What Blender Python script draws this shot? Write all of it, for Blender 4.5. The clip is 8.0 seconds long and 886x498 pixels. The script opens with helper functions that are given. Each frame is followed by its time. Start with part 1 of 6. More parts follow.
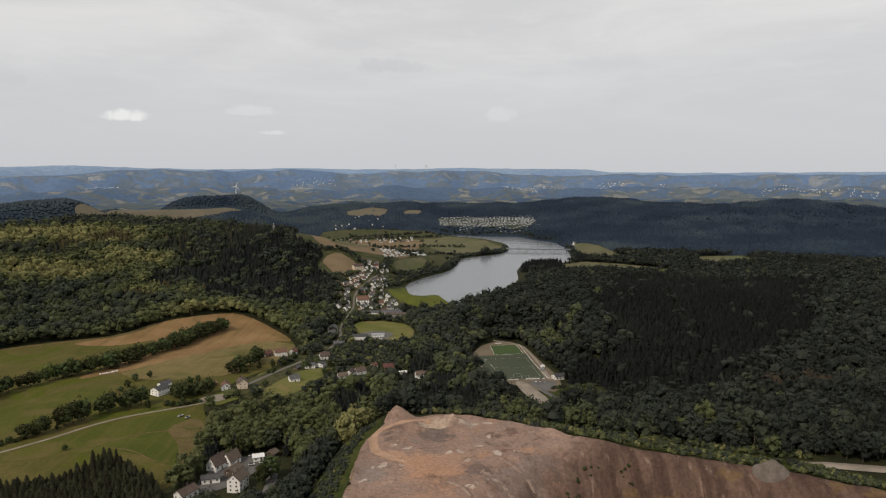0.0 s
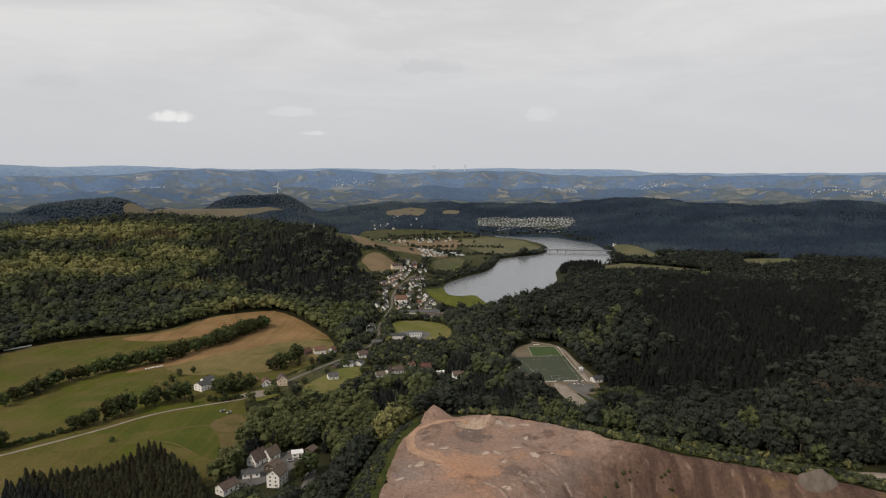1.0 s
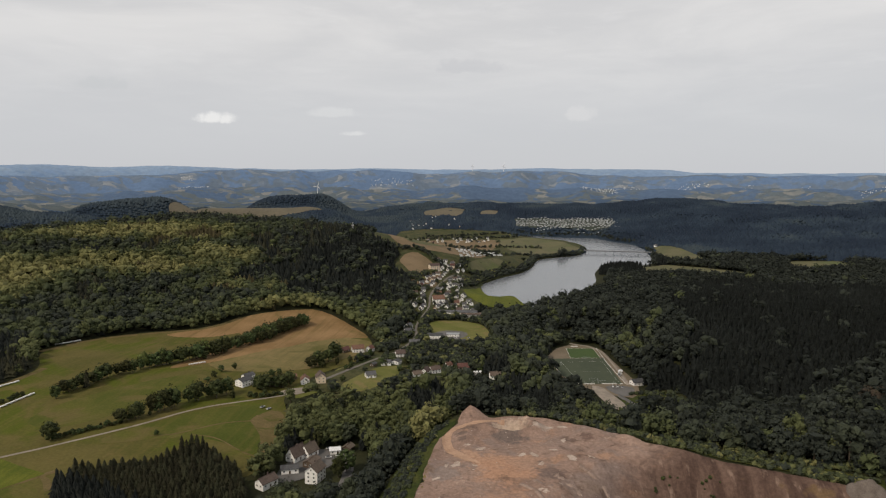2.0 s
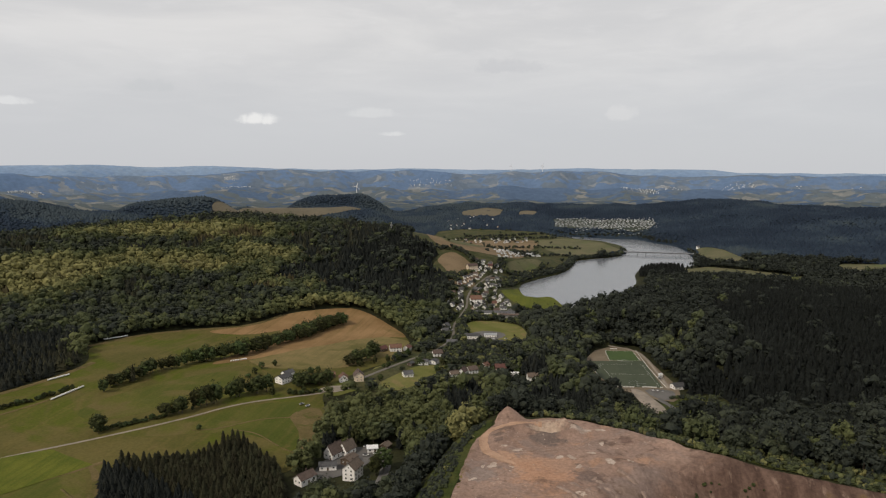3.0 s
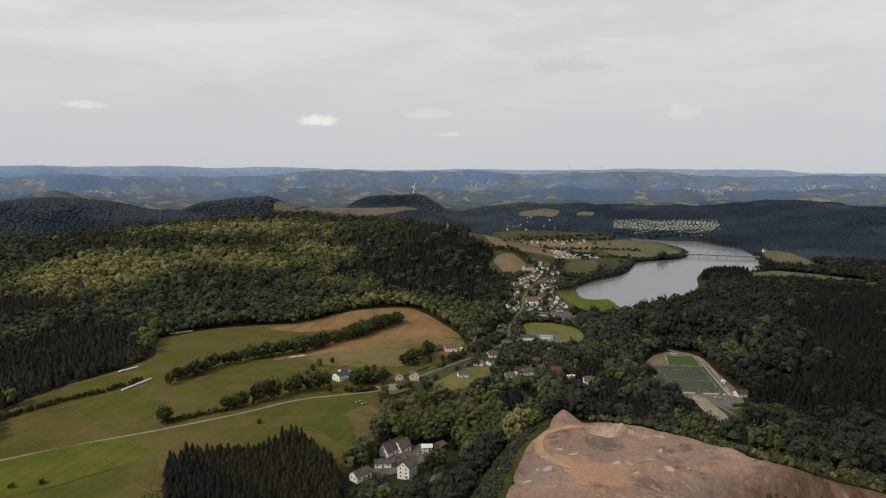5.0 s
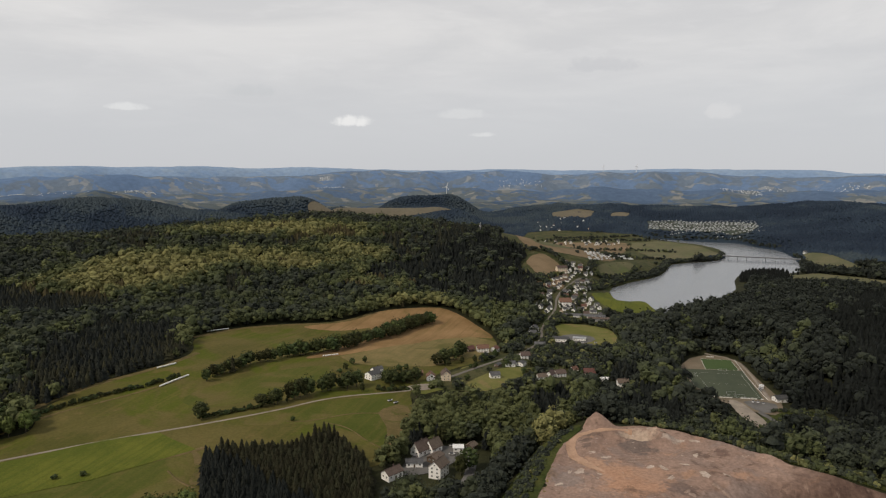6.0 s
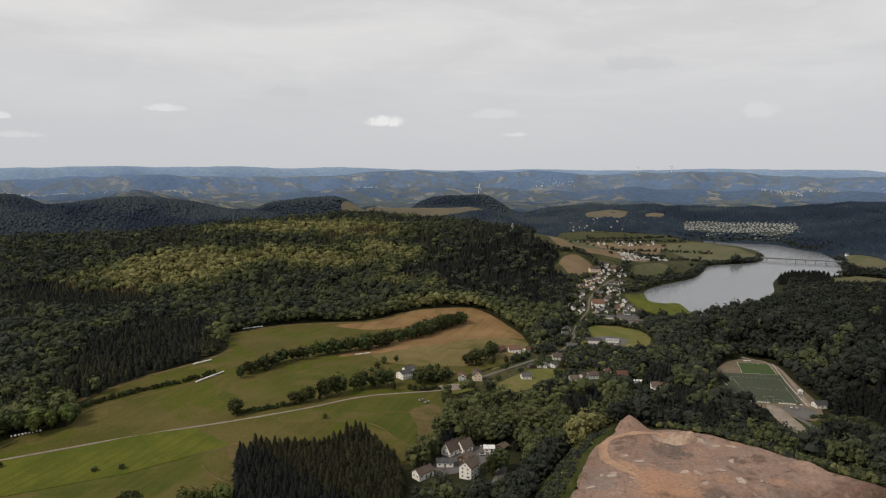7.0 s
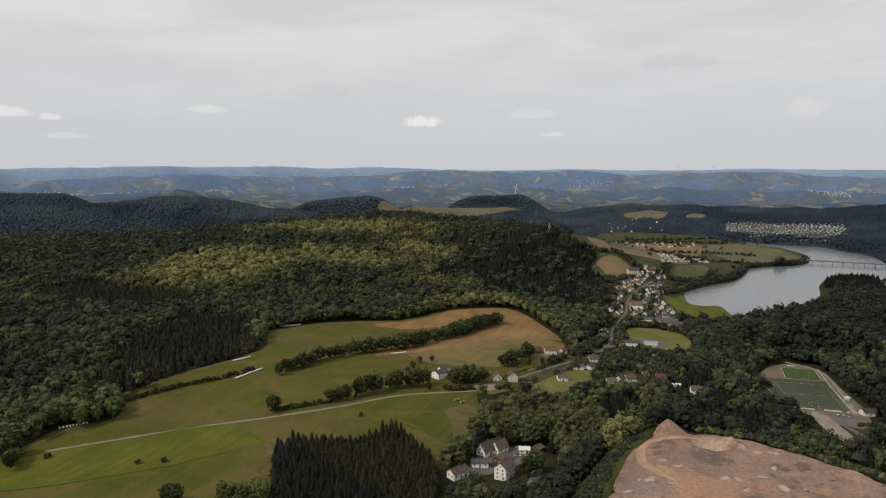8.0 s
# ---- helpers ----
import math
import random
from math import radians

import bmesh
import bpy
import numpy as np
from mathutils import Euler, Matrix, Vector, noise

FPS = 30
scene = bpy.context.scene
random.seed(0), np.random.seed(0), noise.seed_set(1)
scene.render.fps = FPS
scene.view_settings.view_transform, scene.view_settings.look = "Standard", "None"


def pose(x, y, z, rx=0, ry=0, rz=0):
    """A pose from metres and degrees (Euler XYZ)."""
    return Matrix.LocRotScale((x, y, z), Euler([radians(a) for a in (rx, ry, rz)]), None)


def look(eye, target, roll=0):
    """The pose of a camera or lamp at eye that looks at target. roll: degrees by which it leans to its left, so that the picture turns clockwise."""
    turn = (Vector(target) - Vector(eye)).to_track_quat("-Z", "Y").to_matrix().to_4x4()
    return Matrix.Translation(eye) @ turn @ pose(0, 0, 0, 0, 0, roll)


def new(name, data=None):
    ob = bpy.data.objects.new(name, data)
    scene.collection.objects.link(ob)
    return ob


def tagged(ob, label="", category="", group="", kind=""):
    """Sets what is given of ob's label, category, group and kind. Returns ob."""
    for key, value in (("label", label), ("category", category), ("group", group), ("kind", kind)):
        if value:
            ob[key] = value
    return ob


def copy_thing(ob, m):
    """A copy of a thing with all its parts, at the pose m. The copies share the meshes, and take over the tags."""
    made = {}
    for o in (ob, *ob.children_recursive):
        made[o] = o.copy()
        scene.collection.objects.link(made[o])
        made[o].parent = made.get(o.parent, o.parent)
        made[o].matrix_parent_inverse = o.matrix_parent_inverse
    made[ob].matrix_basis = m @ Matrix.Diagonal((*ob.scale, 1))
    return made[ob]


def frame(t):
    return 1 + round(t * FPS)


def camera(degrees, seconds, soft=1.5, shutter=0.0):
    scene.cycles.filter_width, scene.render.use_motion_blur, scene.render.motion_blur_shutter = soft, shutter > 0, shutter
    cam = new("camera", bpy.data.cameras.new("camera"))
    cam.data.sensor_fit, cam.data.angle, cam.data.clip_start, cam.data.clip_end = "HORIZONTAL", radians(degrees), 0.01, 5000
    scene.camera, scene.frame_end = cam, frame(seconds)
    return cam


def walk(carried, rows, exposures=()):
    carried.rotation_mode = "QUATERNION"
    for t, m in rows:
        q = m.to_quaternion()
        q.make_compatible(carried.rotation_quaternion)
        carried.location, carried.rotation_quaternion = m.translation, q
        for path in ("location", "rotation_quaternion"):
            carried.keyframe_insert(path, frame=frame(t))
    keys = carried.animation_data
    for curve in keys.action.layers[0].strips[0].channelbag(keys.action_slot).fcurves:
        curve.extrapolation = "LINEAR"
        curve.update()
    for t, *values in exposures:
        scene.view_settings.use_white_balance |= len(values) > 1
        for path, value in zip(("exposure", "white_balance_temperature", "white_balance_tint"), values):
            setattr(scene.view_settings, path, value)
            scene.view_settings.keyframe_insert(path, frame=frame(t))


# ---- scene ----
# ---- the camera: it hovers over the quarry and pans to its left ----
cam = camera(66.6, 8.0, soft=1.2)
EYE = 200.0
ROWS = [
    (0.0, 0.0, -6.12, -0.12), (0.5, 1.65, -6.11, -0.08), (1.0, 3.26, -6.10, -0.05), (1.5, 4.86, -6.09, -0.02),
    (3.0, 9.73, -6.08, 0.02), (3.5, 11.34, -6.06, 0.05), (4.0, 12.93, -6.06, 0.05), (4.5, 13.53, -6.05, 0.02),
    (6.0, 17.29, -6.02, 0.02), (6.5, 18.42, -6.01, 0.03), (7.0, 20.01, -6.02, 0.05), (7.5, 21.57, -6.01, 0.06),
    (8.0, 23.11, -6.02, 0.09),
]
walk(cam, [(t, pose(0, 0, EYE, 0, 0, yaw) @ pose(0, 0, 0, 90 + pitch, 0, 0) @ pose(0, 0, 0, 0, 0, roll)) for t, yaw, pitch, roll in ROWS])


# ---- daylight: a bright overcast sky with thin layers and a few small cumulus clouds, a weak wide sun ----
def link_math(nt, op, a, b=None, c=None):
    n = nt.nodes.new("ShaderNodeMath")
    n.operation = op
    for slot, v in zip(n.inputs, (a, b, c)):
        if v is None:
            continue
        if isinstance(v, (int, float)):
            slot.default_value = v
        else:
            nt.links.new(v, slot)
    return n.outputs[0]


def link_mix(nt, fac, a, b, blend="MIX"):
    n = nt.nodes.new("ShaderNodeMix")
    n.data_type, n.blend_type = "RGBA", blend
    for slot, v in zip((n.inputs[0], n.inputs[6], n.inputs[7]), (fac, a, b)):
        if isinstance(v, (int, float)):
            slot.default_value = v
        elif isinstance(v, tuple):
            slot.default_value = (*v, 1)
        else:
            nt.links.new(v, slot)
    return n.outputs[2]


def link_noise(nt, vec, scale, detail=4.0, rough=0.55, distort=0.0):
    n = nt.nodes.new("ShaderNodeTexNoise")
    n.inputs["Scale"].default_value, n.inputs["Detail"].default_value = scale, detail
    n.inputs["Roughness"].default_value, n.inputs["Distortion"].default_value = rough, distort
    nt.links.new(vec, n.inputs["Vector"])
    return n.outputs["Fac"]


def link_range(nt, v, a, b, lo=0.0, hi=1.0, smooth=True):
    n = nt.nodes.new("ShaderNodeMapRange")
    n.interpolation_type = "SMOOTHSTEP" if smooth else "LINEAR"
    nt.links.new(v, n.inputs[0])
    for k, w in zip((1, 2, 3, 4), (a, b, lo, hi)):
        n.inputs[k].default_value = w
    return n.outputs[0]


SUN_EL, SUN_AZ = 44.0, -140.0
world = bpy.data.worlds.new("overcast_sky")
world.use_nodes = True
scene.world = world
nt = world.node_tree
nt.nodes.clear()
sky = nt.nodes.new("ShaderNodeTexSky")
sky.sky_type, sky.sun_disc = "NISHITA", False
sky.sun_elevation, sky.sun_rotation = radians(SUN_EL), radians(SUN_AZ)
geo = nt.nodes.new("ShaderNodeTexCoord").outputs["Generated"]
sep = nt.nodes.new("ShaderNodeSeparateXYZ")
nt.links.new(geo, sep.inputs[0])
az_out = link_math(nt, "MULTIPLY", link_math(nt, "ARCTAN2", sep.outputs[0], sep.outputs[1]), 57.2958)
el_out = link_math(nt, "MULTIPLY", link_math(nt, "ARCSINE", sep.outputs[2]), 57.2958)
stretch = nt.nodes.new("ShaderNodeMapping")
stretch.inputs["Scale"].default_value = (1.0, 1.0, 5.0)
nt.links.new(geo, stretch.inputs[0])
layers = link_noise(nt, stretch.outputs[0], 2.6, 6, 0.58, 0.4)
veil = link_mix(nt, link_range(nt, layers, 0.35, 0.68), (0.635, 0.628, 0.628), (0.735, 0.72, 0.708))
fine = link_noise(nt, stretch.outputs[0], 11.0, 5, 0.6, 0.3)
veil = link_mix(nt, link_range(nt, fine, 0.5, 0.75, 0, 0.28), veil, (0.80, 0.785, 0.775))
low = link_range(nt, el_out, 0.0, 13.0)
veil = link_mix(nt, low, (0.566, 0.575, 0.600), veil)
warp = link_math(nt, "MULTIPLY", link_math(nt, "SUBTRACT", link_noise(nt, geo, 55.0, 5, 0.65), 0.5), 2.6)


def small_cloud(colour, az, el, wide, high, bright, tone):
    """A little cumulus with a ragged top and a flatter, greyer base."""
    u = link_math(nt, "DIVIDE", link_math(nt, "SUBTRACT", az_out, az), wide)
    v = link_math(nt, "DIVIDE", link_math(nt, "SUBTRACT", el_out, el), high)
    v = link_math(nt, "MULTIPLY", v, link_range(nt, v, -0.2, 0.2, 1.7, 0.9))
    d = link_math(nt, "ADD", link_math(nt, "ADD", link_math(nt, "MULTIPLY", u, u), link_math(nt, "MULTIPLY", v, v)), warp)
    return link_mix(nt, link_range(nt, d, 1.25, 0.1, 0.0, bright), colour, tone)


for cloud in (
    (-24.7, 4.55, 1.9, 0.55, 0.95, (0.83, 0.82, 0.81)), (-56.0, 4.5, 2.4, 0.5, 0.8, (0.8, 0.79, 0.79)),
    (-42.0, 5.3, 1.5, 0.35, 0.7, (0.77, 0.77, 0.77)), (-53.0, 4.3, 0.8, 0.3, 0.7, (0.8, 0.79, 0.79)),
    (-15.6, 5.2, 2.4, 0.5, 0.5, (0.72, 0.72, 0.72)), (-13.9, 3.55, 1.1, 0.25, 0.6, (0.76, 0.76, 0.76)),
    (4.8, 5.0, 1.5, 0.8, 0.5, (0.72, 0.71, 0.71)), (-4.4, 8.9, 3.6, 0.7, 0.4, (0.52, 0.52, 0.54)),
    (-33.0, 6.8, 2.0, 0.6, 0.5, (0.56, 0.57, 0.58)), (-52.0, 3.0, 1.8, 0.3, 0.5, (0.72, 0.72, 0.73)),
):
    veil = small_cloud(veil, *cloud)
high_up = link_range(nt, el_out, 18.0, 55.0, 1.0, 0.76)
bright_up = nt.nodes.new("ShaderNodeVectorMath")
bright_up.operation = "SCALE"
nt.links.new(veil, bright_up.inputs[0])
nt.links.new(high_up, bright_up.inputs["Scale"])
sky_bg, veil_bg = nt.nodes.new("ShaderNodeBackground"), nt.nodes.new("ShaderNodeBackground")
nt.links.new(sky.outputs[0], sky_bg.inputs[0])
sky_bg.inputs[1].default_value = 0.1
nt.links.new(bright_up.outputs[0], veil_bg.inputs[0])
veil_bg.inputs[1].default_value = 1.03
both = nt.nodes.new("ShaderNodeMixShader")
both.inputs[0].default_value = 0.95
nt.links.new(sky_bg.outputs[0], both.inputs[1])
nt.links.new(veil_bg.outputs[0], both.inputs[2])
nt.links.new(both.outputs[0], nt.nodes.new("ShaderNodeOutputWorld").inputs[0])

sun = new("sun", bpy.data.lights.new("sun", "SUN"))
sun.data.energy, sun.data.angle, sun.data.color = 2.2, radians(8), (1.0, 0.86, 0.69)
a, e = radians(SUN_AZ), radians(SUN_EL)
sun.matrix_world = look((0, 0, 0), (-math.sin(a) * math.cos(e), -math.cos(a) * math.cos(e), -math.sin(e)))
scene.view_settings.exposure = 0.0
# ---- materials ----
def material(name, dark, light, size=1.0, rough=0.9, bump=0.0, fine=None, fine_amount=0.35, attribute="", ramp=(), metal=0.0, island=0.0, object_random=0.0, spec=0.3, streak=(), patches=(), zone=(), spots=()):
    """Two scales of variation between two colours, in metres, with optional relief, per-tree tones, wear and painted
    shade.
    """
    m = bpy.data.materials.new(name)
    m.use_nodes = True
    t = m.node_tree
    bsdf = t.nodes["Principled BSDF"]
    bsdf.inputs["Roughness"].default_value, bsdf.inputs["Metallic"].default_value = rough, metal
    bsdf.inputs["Specular IOR Level"].default_value = spec
    vec = t.nodes.new("ShaderNodeTexCoord").outputs["Object"]
    coarse = link_noise(t, vec, 1.0 / size, 4, 0.6, 0.3)
    small = link_noise(t, vec, (fine or 9.0) / size, 4, 0.65)
    colour = link_mix(t, link_range(t, coarse, 0.3, 0.7), dark, light)
    for n, (far, lo, tone, amount) in enumerate(patches):
        off = t.nodes.new("ShaderNodeMapping")
        off.inputs["Location"].default_value = (37.0 * n + 11, 91.0 * n, 5.0 * n)
        t.links.new(vec, off.inputs[0])
        colour = link_mix(t, link_range(t, link_noise(t, off.outputs[0], 1.0 / far, 5, 0.62, 0.8), lo, lo + 0.14, 0, amount), colour, tone)
    if attribute:
        at = t.nodes.new("ShaderNodeAttribute")
        at.attribute_name = attribute
        cr = t.nodes.new("ShaderNodeValToRGB")
        while len(cr.color_ramp.elements) < len(ramp):
            cr.color_ramp.elements.new(0.5)
        for el, (p, c) in zip(cr.color_ramp.elements, ramp):
            el.position, el.color = p, (*c, 1)
        t.links.new(at.outputs["Fac"], cr.inputs[0])
        colour = link_mix(t, 0.3, cr.outputs[0], colour)
    if streak:
        turn, wide, tone, amount = streak
        mp = t.nodes.new("ShaderNodeMapping")
        mp.inputs["Rotation"].default_value = (0, 0, radians(turn))
        mp.inputs["Scale"].default_value = (1.0 / wide, 0.04 / wide, 0.0)
        t.links.new(vec, mp.inputs[0])
        colour = link_mix(t, link_range(t, link_noise(t, mp.outputs[0], 1.0, 3, 0.6), 0.45, 0.7, 0, amount), colour, tone)
    for n, (px, py, far, tone, amount) in enumerate(spots):
        gap = t.nodes.new("ShaderNodeVectorMath")
        gap.operation = "SUBTRACT"
        gap.inputs[1].default_value = (px, py, 0)
        t.links.new(vec, gap.inputs[0])
        plane = t.nodes.new("ShaderNodeVectorMath")
        plane.operation = "MULTIPLY"
        plane.inputs[1].default_value = (1, 1, 0)
        t.links.new(gap.outputs[0], plane.inputs[0])
        reach = t.nodes.new("ShaderNodeVectorMath")
        reach.operation = "LENGTH"
        t.links.new(plane.outputs[0], reach.inputs[0])
        uneven = link_math(t, "MULTIPLY", link_math(t, "SUBTRACT", link_noise(t, vec, 2.2 / far, 5, 0.65), 0.5), far * 2.4)
        colour = link_mix(t, link_range(t, link_math(t, "ADD", reach.outputs["Value"], uneven), far, far * 0.45, 0, amount), colour, tone)
    # the quarry face: red-brown rock, darkened further with shade in the colour
    if zone:
        nx, ny, off, soft, base, bed = zone
        dot = t.nodes.new("ShaderNodeVectorMath")
        dot.operation = "DOT_PRODUCT"
        dot.inputs[1].default_value = (nx, ny, 0)
        t.links.new(vec, dot.inputs[0])
        wav = link_math(t, "MULTIPLY", link_math(t, "SUBTRACT", link_noise(t, vec, 1 / 14, 5, 0.65), 0.5), 40.0)
        there = link_range(t, link_math(t, "ADD", link_math(t, "ADD", dot.outputs["Value"], off), wav), 0, soft)
        lean = t.nodes.new("ShaderNodeMapping")
        lean.inputs["Rotation"].default_value = (0, 0, radians(-50))
        lean.inputs["Scale"].default_value = (1 / 9, 1 / 34, 0)
        t.links.new(vec, lean.inputs[0])
        rockface = link_mix(t, link_range(t, link_noise(t, lean.outputs[0], 1.0, 5, 0.65), 0.35, 0.7), base, bed)
        loose = link_range(t, link_noise(t, lean.outputs[0], 2.3, 4, 0.6), 0.58, 0.72, 0, 0.6)
        rockface = link_mix(t, loose, rockface, (0.26, 0.185, 0.145))
        ochre = link_range(t, link_noise(t, vec, 1 / 22, 4, 0.6), 0.56, 0.66, 0, 0.6)
        rockface = link_mix(t, ochre, rockface, (0.15, 0.098, 0.045))
        colour = link_mix(t, there, colour, rockface)
    if object_random:
        info = t.nodes.new("ShaderNodeObjectInfo")
        hsv = t.nodes.new("ShaderNodeHueSaturation")
        t.links.new(link_range(t, info.outputs["Random"], 0, 1, 1 - object_random, 1 + object_random, False), hsv.inputs["Value"])
        t.links.new(link_range(t, info.outputs["Random"], 0, 1, 0.5 - 0.1 * object_random, 0.5 + 0.06 * object_random, False), hsv.inputs["Hue"])
        t.links.new(colour, hsv.inputs["Color"])
        colour = hsv.outputs[0]
    if island:
        gi = t.nodes.new("ShaderNodeNewGeometry").outputs["Random Per Island"]
        hs = t.nodes.new("ShaderNodeHueSaturation")
        t.links.new(link_range(t, gi, 0, 1, 1 - island, 1 + island, False), hs.inputs["Value"])
        t.links.new(colour, hs.inputs["Color"])
        colour = hs.outputs[0]
    shade = link_range(t, small, 0.25, 0.75, 1 - fine_amount, 1 + fine_amount, False)
    sc = t.nodes.new("ShaderNodeVectorMath")
    sc.operation = "SCALE"
    t.links.new(colour, sc.inputs[0])
    t.links.new(shade, sc.inputs["Scale"])
    t.links.new(sc.outputs[0], bsdf.inputs["Base Color"])
    if bump:
        b = t.nodes.new("ShaderNodeBump")
        b.inputs["Distance"].default_value, b.inputs["Strength"].default_value = bump, 0.8
        t.links.new(small, b.inputs["Height"])
        t.links.new(b.outputs[0], bsdf.inputs["Normal"])
    return m


# ramps run from shaded, hazy tones up to sunlit leaf at 0.8
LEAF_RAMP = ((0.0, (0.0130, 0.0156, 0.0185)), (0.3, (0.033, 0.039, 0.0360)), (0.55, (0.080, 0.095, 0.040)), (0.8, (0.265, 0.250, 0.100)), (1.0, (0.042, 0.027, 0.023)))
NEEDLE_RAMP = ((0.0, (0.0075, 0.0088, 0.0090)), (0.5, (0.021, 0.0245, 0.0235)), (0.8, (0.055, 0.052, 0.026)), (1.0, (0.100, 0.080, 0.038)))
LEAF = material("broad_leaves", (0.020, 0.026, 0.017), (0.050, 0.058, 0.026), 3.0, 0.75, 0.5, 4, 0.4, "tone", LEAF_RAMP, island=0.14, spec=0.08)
NEEDLE = material("spruce_needles", (0.010, 0.013, 0.012), (0.020, 0.024, 0.018), 2.0, 0.8, 0.2, 5, 0.5, "tone", NEEDLE_RAMP, island=0.2, spec=0.08)
LEAF_ONE = material("tree_leaves", (0.024, 0.032, 0.014), (0.051, 0.062, 0.022), 3.0, 0.75, 0.25, 4, 0.5, island=0.35, object_random=0.45, spec=0.08)
LEAF_PALE = material("light_green_leaves", (0.060, 0.080, 0.024), (0.105, 0.125, 0.040), 3.0, 0.75, 0.25, 4, 0.4, island=0.25, object_random=0.2, spec=0.08)
NEEDLE_ONE = material("fir_needles", (0.021, 0.022, 0.013), (0.040, 0.040, 0.022), 2.0, 0.8, 0.3, 5, 0.6, island=0.22, object_random=0.3, spec=0.08)
BARK = material("bark", (0.05, 0.038, 0.028), (0.11, 0.09, 0.07), 0.6, 0.95, 0.04)
FLOOR_LITTER = material("forest_floor", (0.018, 0.020, 0.011), (0.036, 0.038, 0.016), 25.0, 0.95, 0.3, 12, 0.4, spec=0.1)
MEADOW = material("meadow_grass", (0.068, 0.068, 0.016), (0.106, 0.090, 0.030), 60.0, 0.95, 0.06, 30, 0.22, streak=(35, 6, (0.115, 0.095, 0.030), 0.55), patches=((70, 0.50, (0.066, 0.084, 0.008), 0.85), (30, 0.57, (0.135, 0.098, 0.040), 0.7)), spec=0.1)
MEADOW_GREEN = material("fresh_meadow_grass", (0.056, 0.070, 0.012), (0.088, 0.090, 0.020), 45.0, 0.95, 0.06, 30, 0.22, streak=(40, 6, (0.10, 0.09, 0.024), 0.5), patches=((45, 0.50, (0.120, 0.092, 0.038), 0.75), (18, 0.58, (0.10, 0.098, 0.03), 0.6)), spec=0.1)
MEADOW_BRIGHT = material("clover_green_crop", (0.070, 0.086, 0.012), (0.108, 0.116, 0.018), 26.0, 0.9, 0.1, 30, 0.32, streak=(40, 4, (0.058, 0.08, 0.01), 0.6), patches=((25, 0.6, (0.10, 0.10, 0.02), 0.5),), spec=0.1)
STUBBLE = material("dry_stubble", (0.180, 0.112, 0.050), (0.252, 0.160, 0.078), 50.0, 0.95, 0.06, 30, 0.17, streak=(-35, 7, (0.125, 0.092, 0.036), 0.6), patches=((70, 0.58, (0.10, 0.09, 0.026), 0.7),), spec=0.1)
FAR_FIELD = material("pale_far_field", (0.105, 0.094, 0.068), (0.140, 0.122, 0.088), 120.0, 0.95, 0.0, 12, 0.15, spec=0.1)
SCRUB = material("rough_grass", (0.028, 0.040, 0.009), (0.060, 0.064, 0.018), 14.0, 0.95, 0.5, 10, 0.45, spec=0.1)
VILLAGE_GROUND = material("garden_ground", (0.030, 0.040, 0.014), (0.074, 0.070, 0.032), 22.0, 0.95, 0.1, 10, 0.4, patches=((14, 0.58, (0.13, 0.12, 0.105), 0.6),), spec=0.1)
# some dark spots paint shade inside the track's curve and in the hollow
ROCK = material("quarry_rock", (0.212, 0.142, 0.112), (0.292, 0.203, 0.162), 30.0, 0.95, 0.8, 16, 0.28, patches=((40, 0.48, (0.215, 0.165, 0.145), 0.8), (26, 0.55, (0.335, 0.205, 0.138), 0.75), (10, 0.55, (0.118, 0.080, 0.064), 0.8), (4.5, 0.62, (0.43, 0.35, 0.295), 0.8)), spots=((-26, 356, 10, (0.375, 0.240, 0.166), 0.95), (-14, 350, 15, (0.365, 0.225, 0.152), 0.95), (-4, 338, 19, (0.365, 0.215, 0.142), 0.95), (4, 352, 13, (0.330, 0.210, 0.150), 0.8), (-36, 334, 11, (0.205, 0.170, 0.155), 0.7), (-6, 329, 5, (0.13, 0.085, 0.065), 0.7), (18, 340, 9, (0.135, 0.098, 0.085), 0.75), (41, 391, 6, (0.135, 0.088, 0.072), 0.8), (-5, 404, 14, (0.40, 0.315, 0.25), 0.9), (6, 402, 7, (0.17, 0.125, 0.105), 0.8), (-5, 385, 12, (0.135, 0.106, 0.094), 0.9), (14, 402, 7, (0.40, 0.33, 0.28), 0.8), (-31, 396, 5, (0.125, 0.092, 0.078), 0.8), (-33, 386, 5, (0.125, 0.092, 0.078), 0.8), (-32, 377, 4, (0.13, 0.096, 0.082), 0.8), (-46, 360, 4, (0.15, 0.105, 0.075), 0.7), (-47, 335, 5, (0.15, 0.105, 0.075), 0.7), (-45, 385, 4, (0.15, 0.105, 0.075), 0.7)), zone=(0.812, -0.584, 173.0, 36, (0.064, 0.040, 0.032), (0.138, 0.090, 0.070)), spec=0.1)
ROCK_PALE = material("pale_broken_rock", (0.31, 0.245, 0.20), (0.46, 0.38, 0.325), 6.0, 0.95, 0.3, 8, 0.35, spec=0.1)
ROCK_WORN = material("worn_quarry_rock", (0.225, 0.165, 0.135), (0.300, 0.225, 0.186), 5.0, 0.95, 0.2, 8, 0.3, patches=((4, 0.52, (0.19, 0.135, 0.108), 0.9),), spec=0.1)
HAUL = material("orange_sandy_track", (0.345, 0.222, 0.150), (0.415, 0.275, 0.195), 12.0, 0.95, 0.1, 10, 0.18, patches=((10, 0.58, (0.22, 0.14, 0.10), 0.6),), spec=0.1)
ASPHALT_PALE = material("pale_worn_asphalt", (0.115, 0.105, 0.092), (0.165, 0.15, 0.13), 9.0, 0.9, 0.02, 10, 0.2)
ASPHALT = material("worn_asphalt", (0.085, 0.082, 0.08), (0.13, 0.125, 0.12), 9.0, 0.9, 0.02, 10, 0.18)
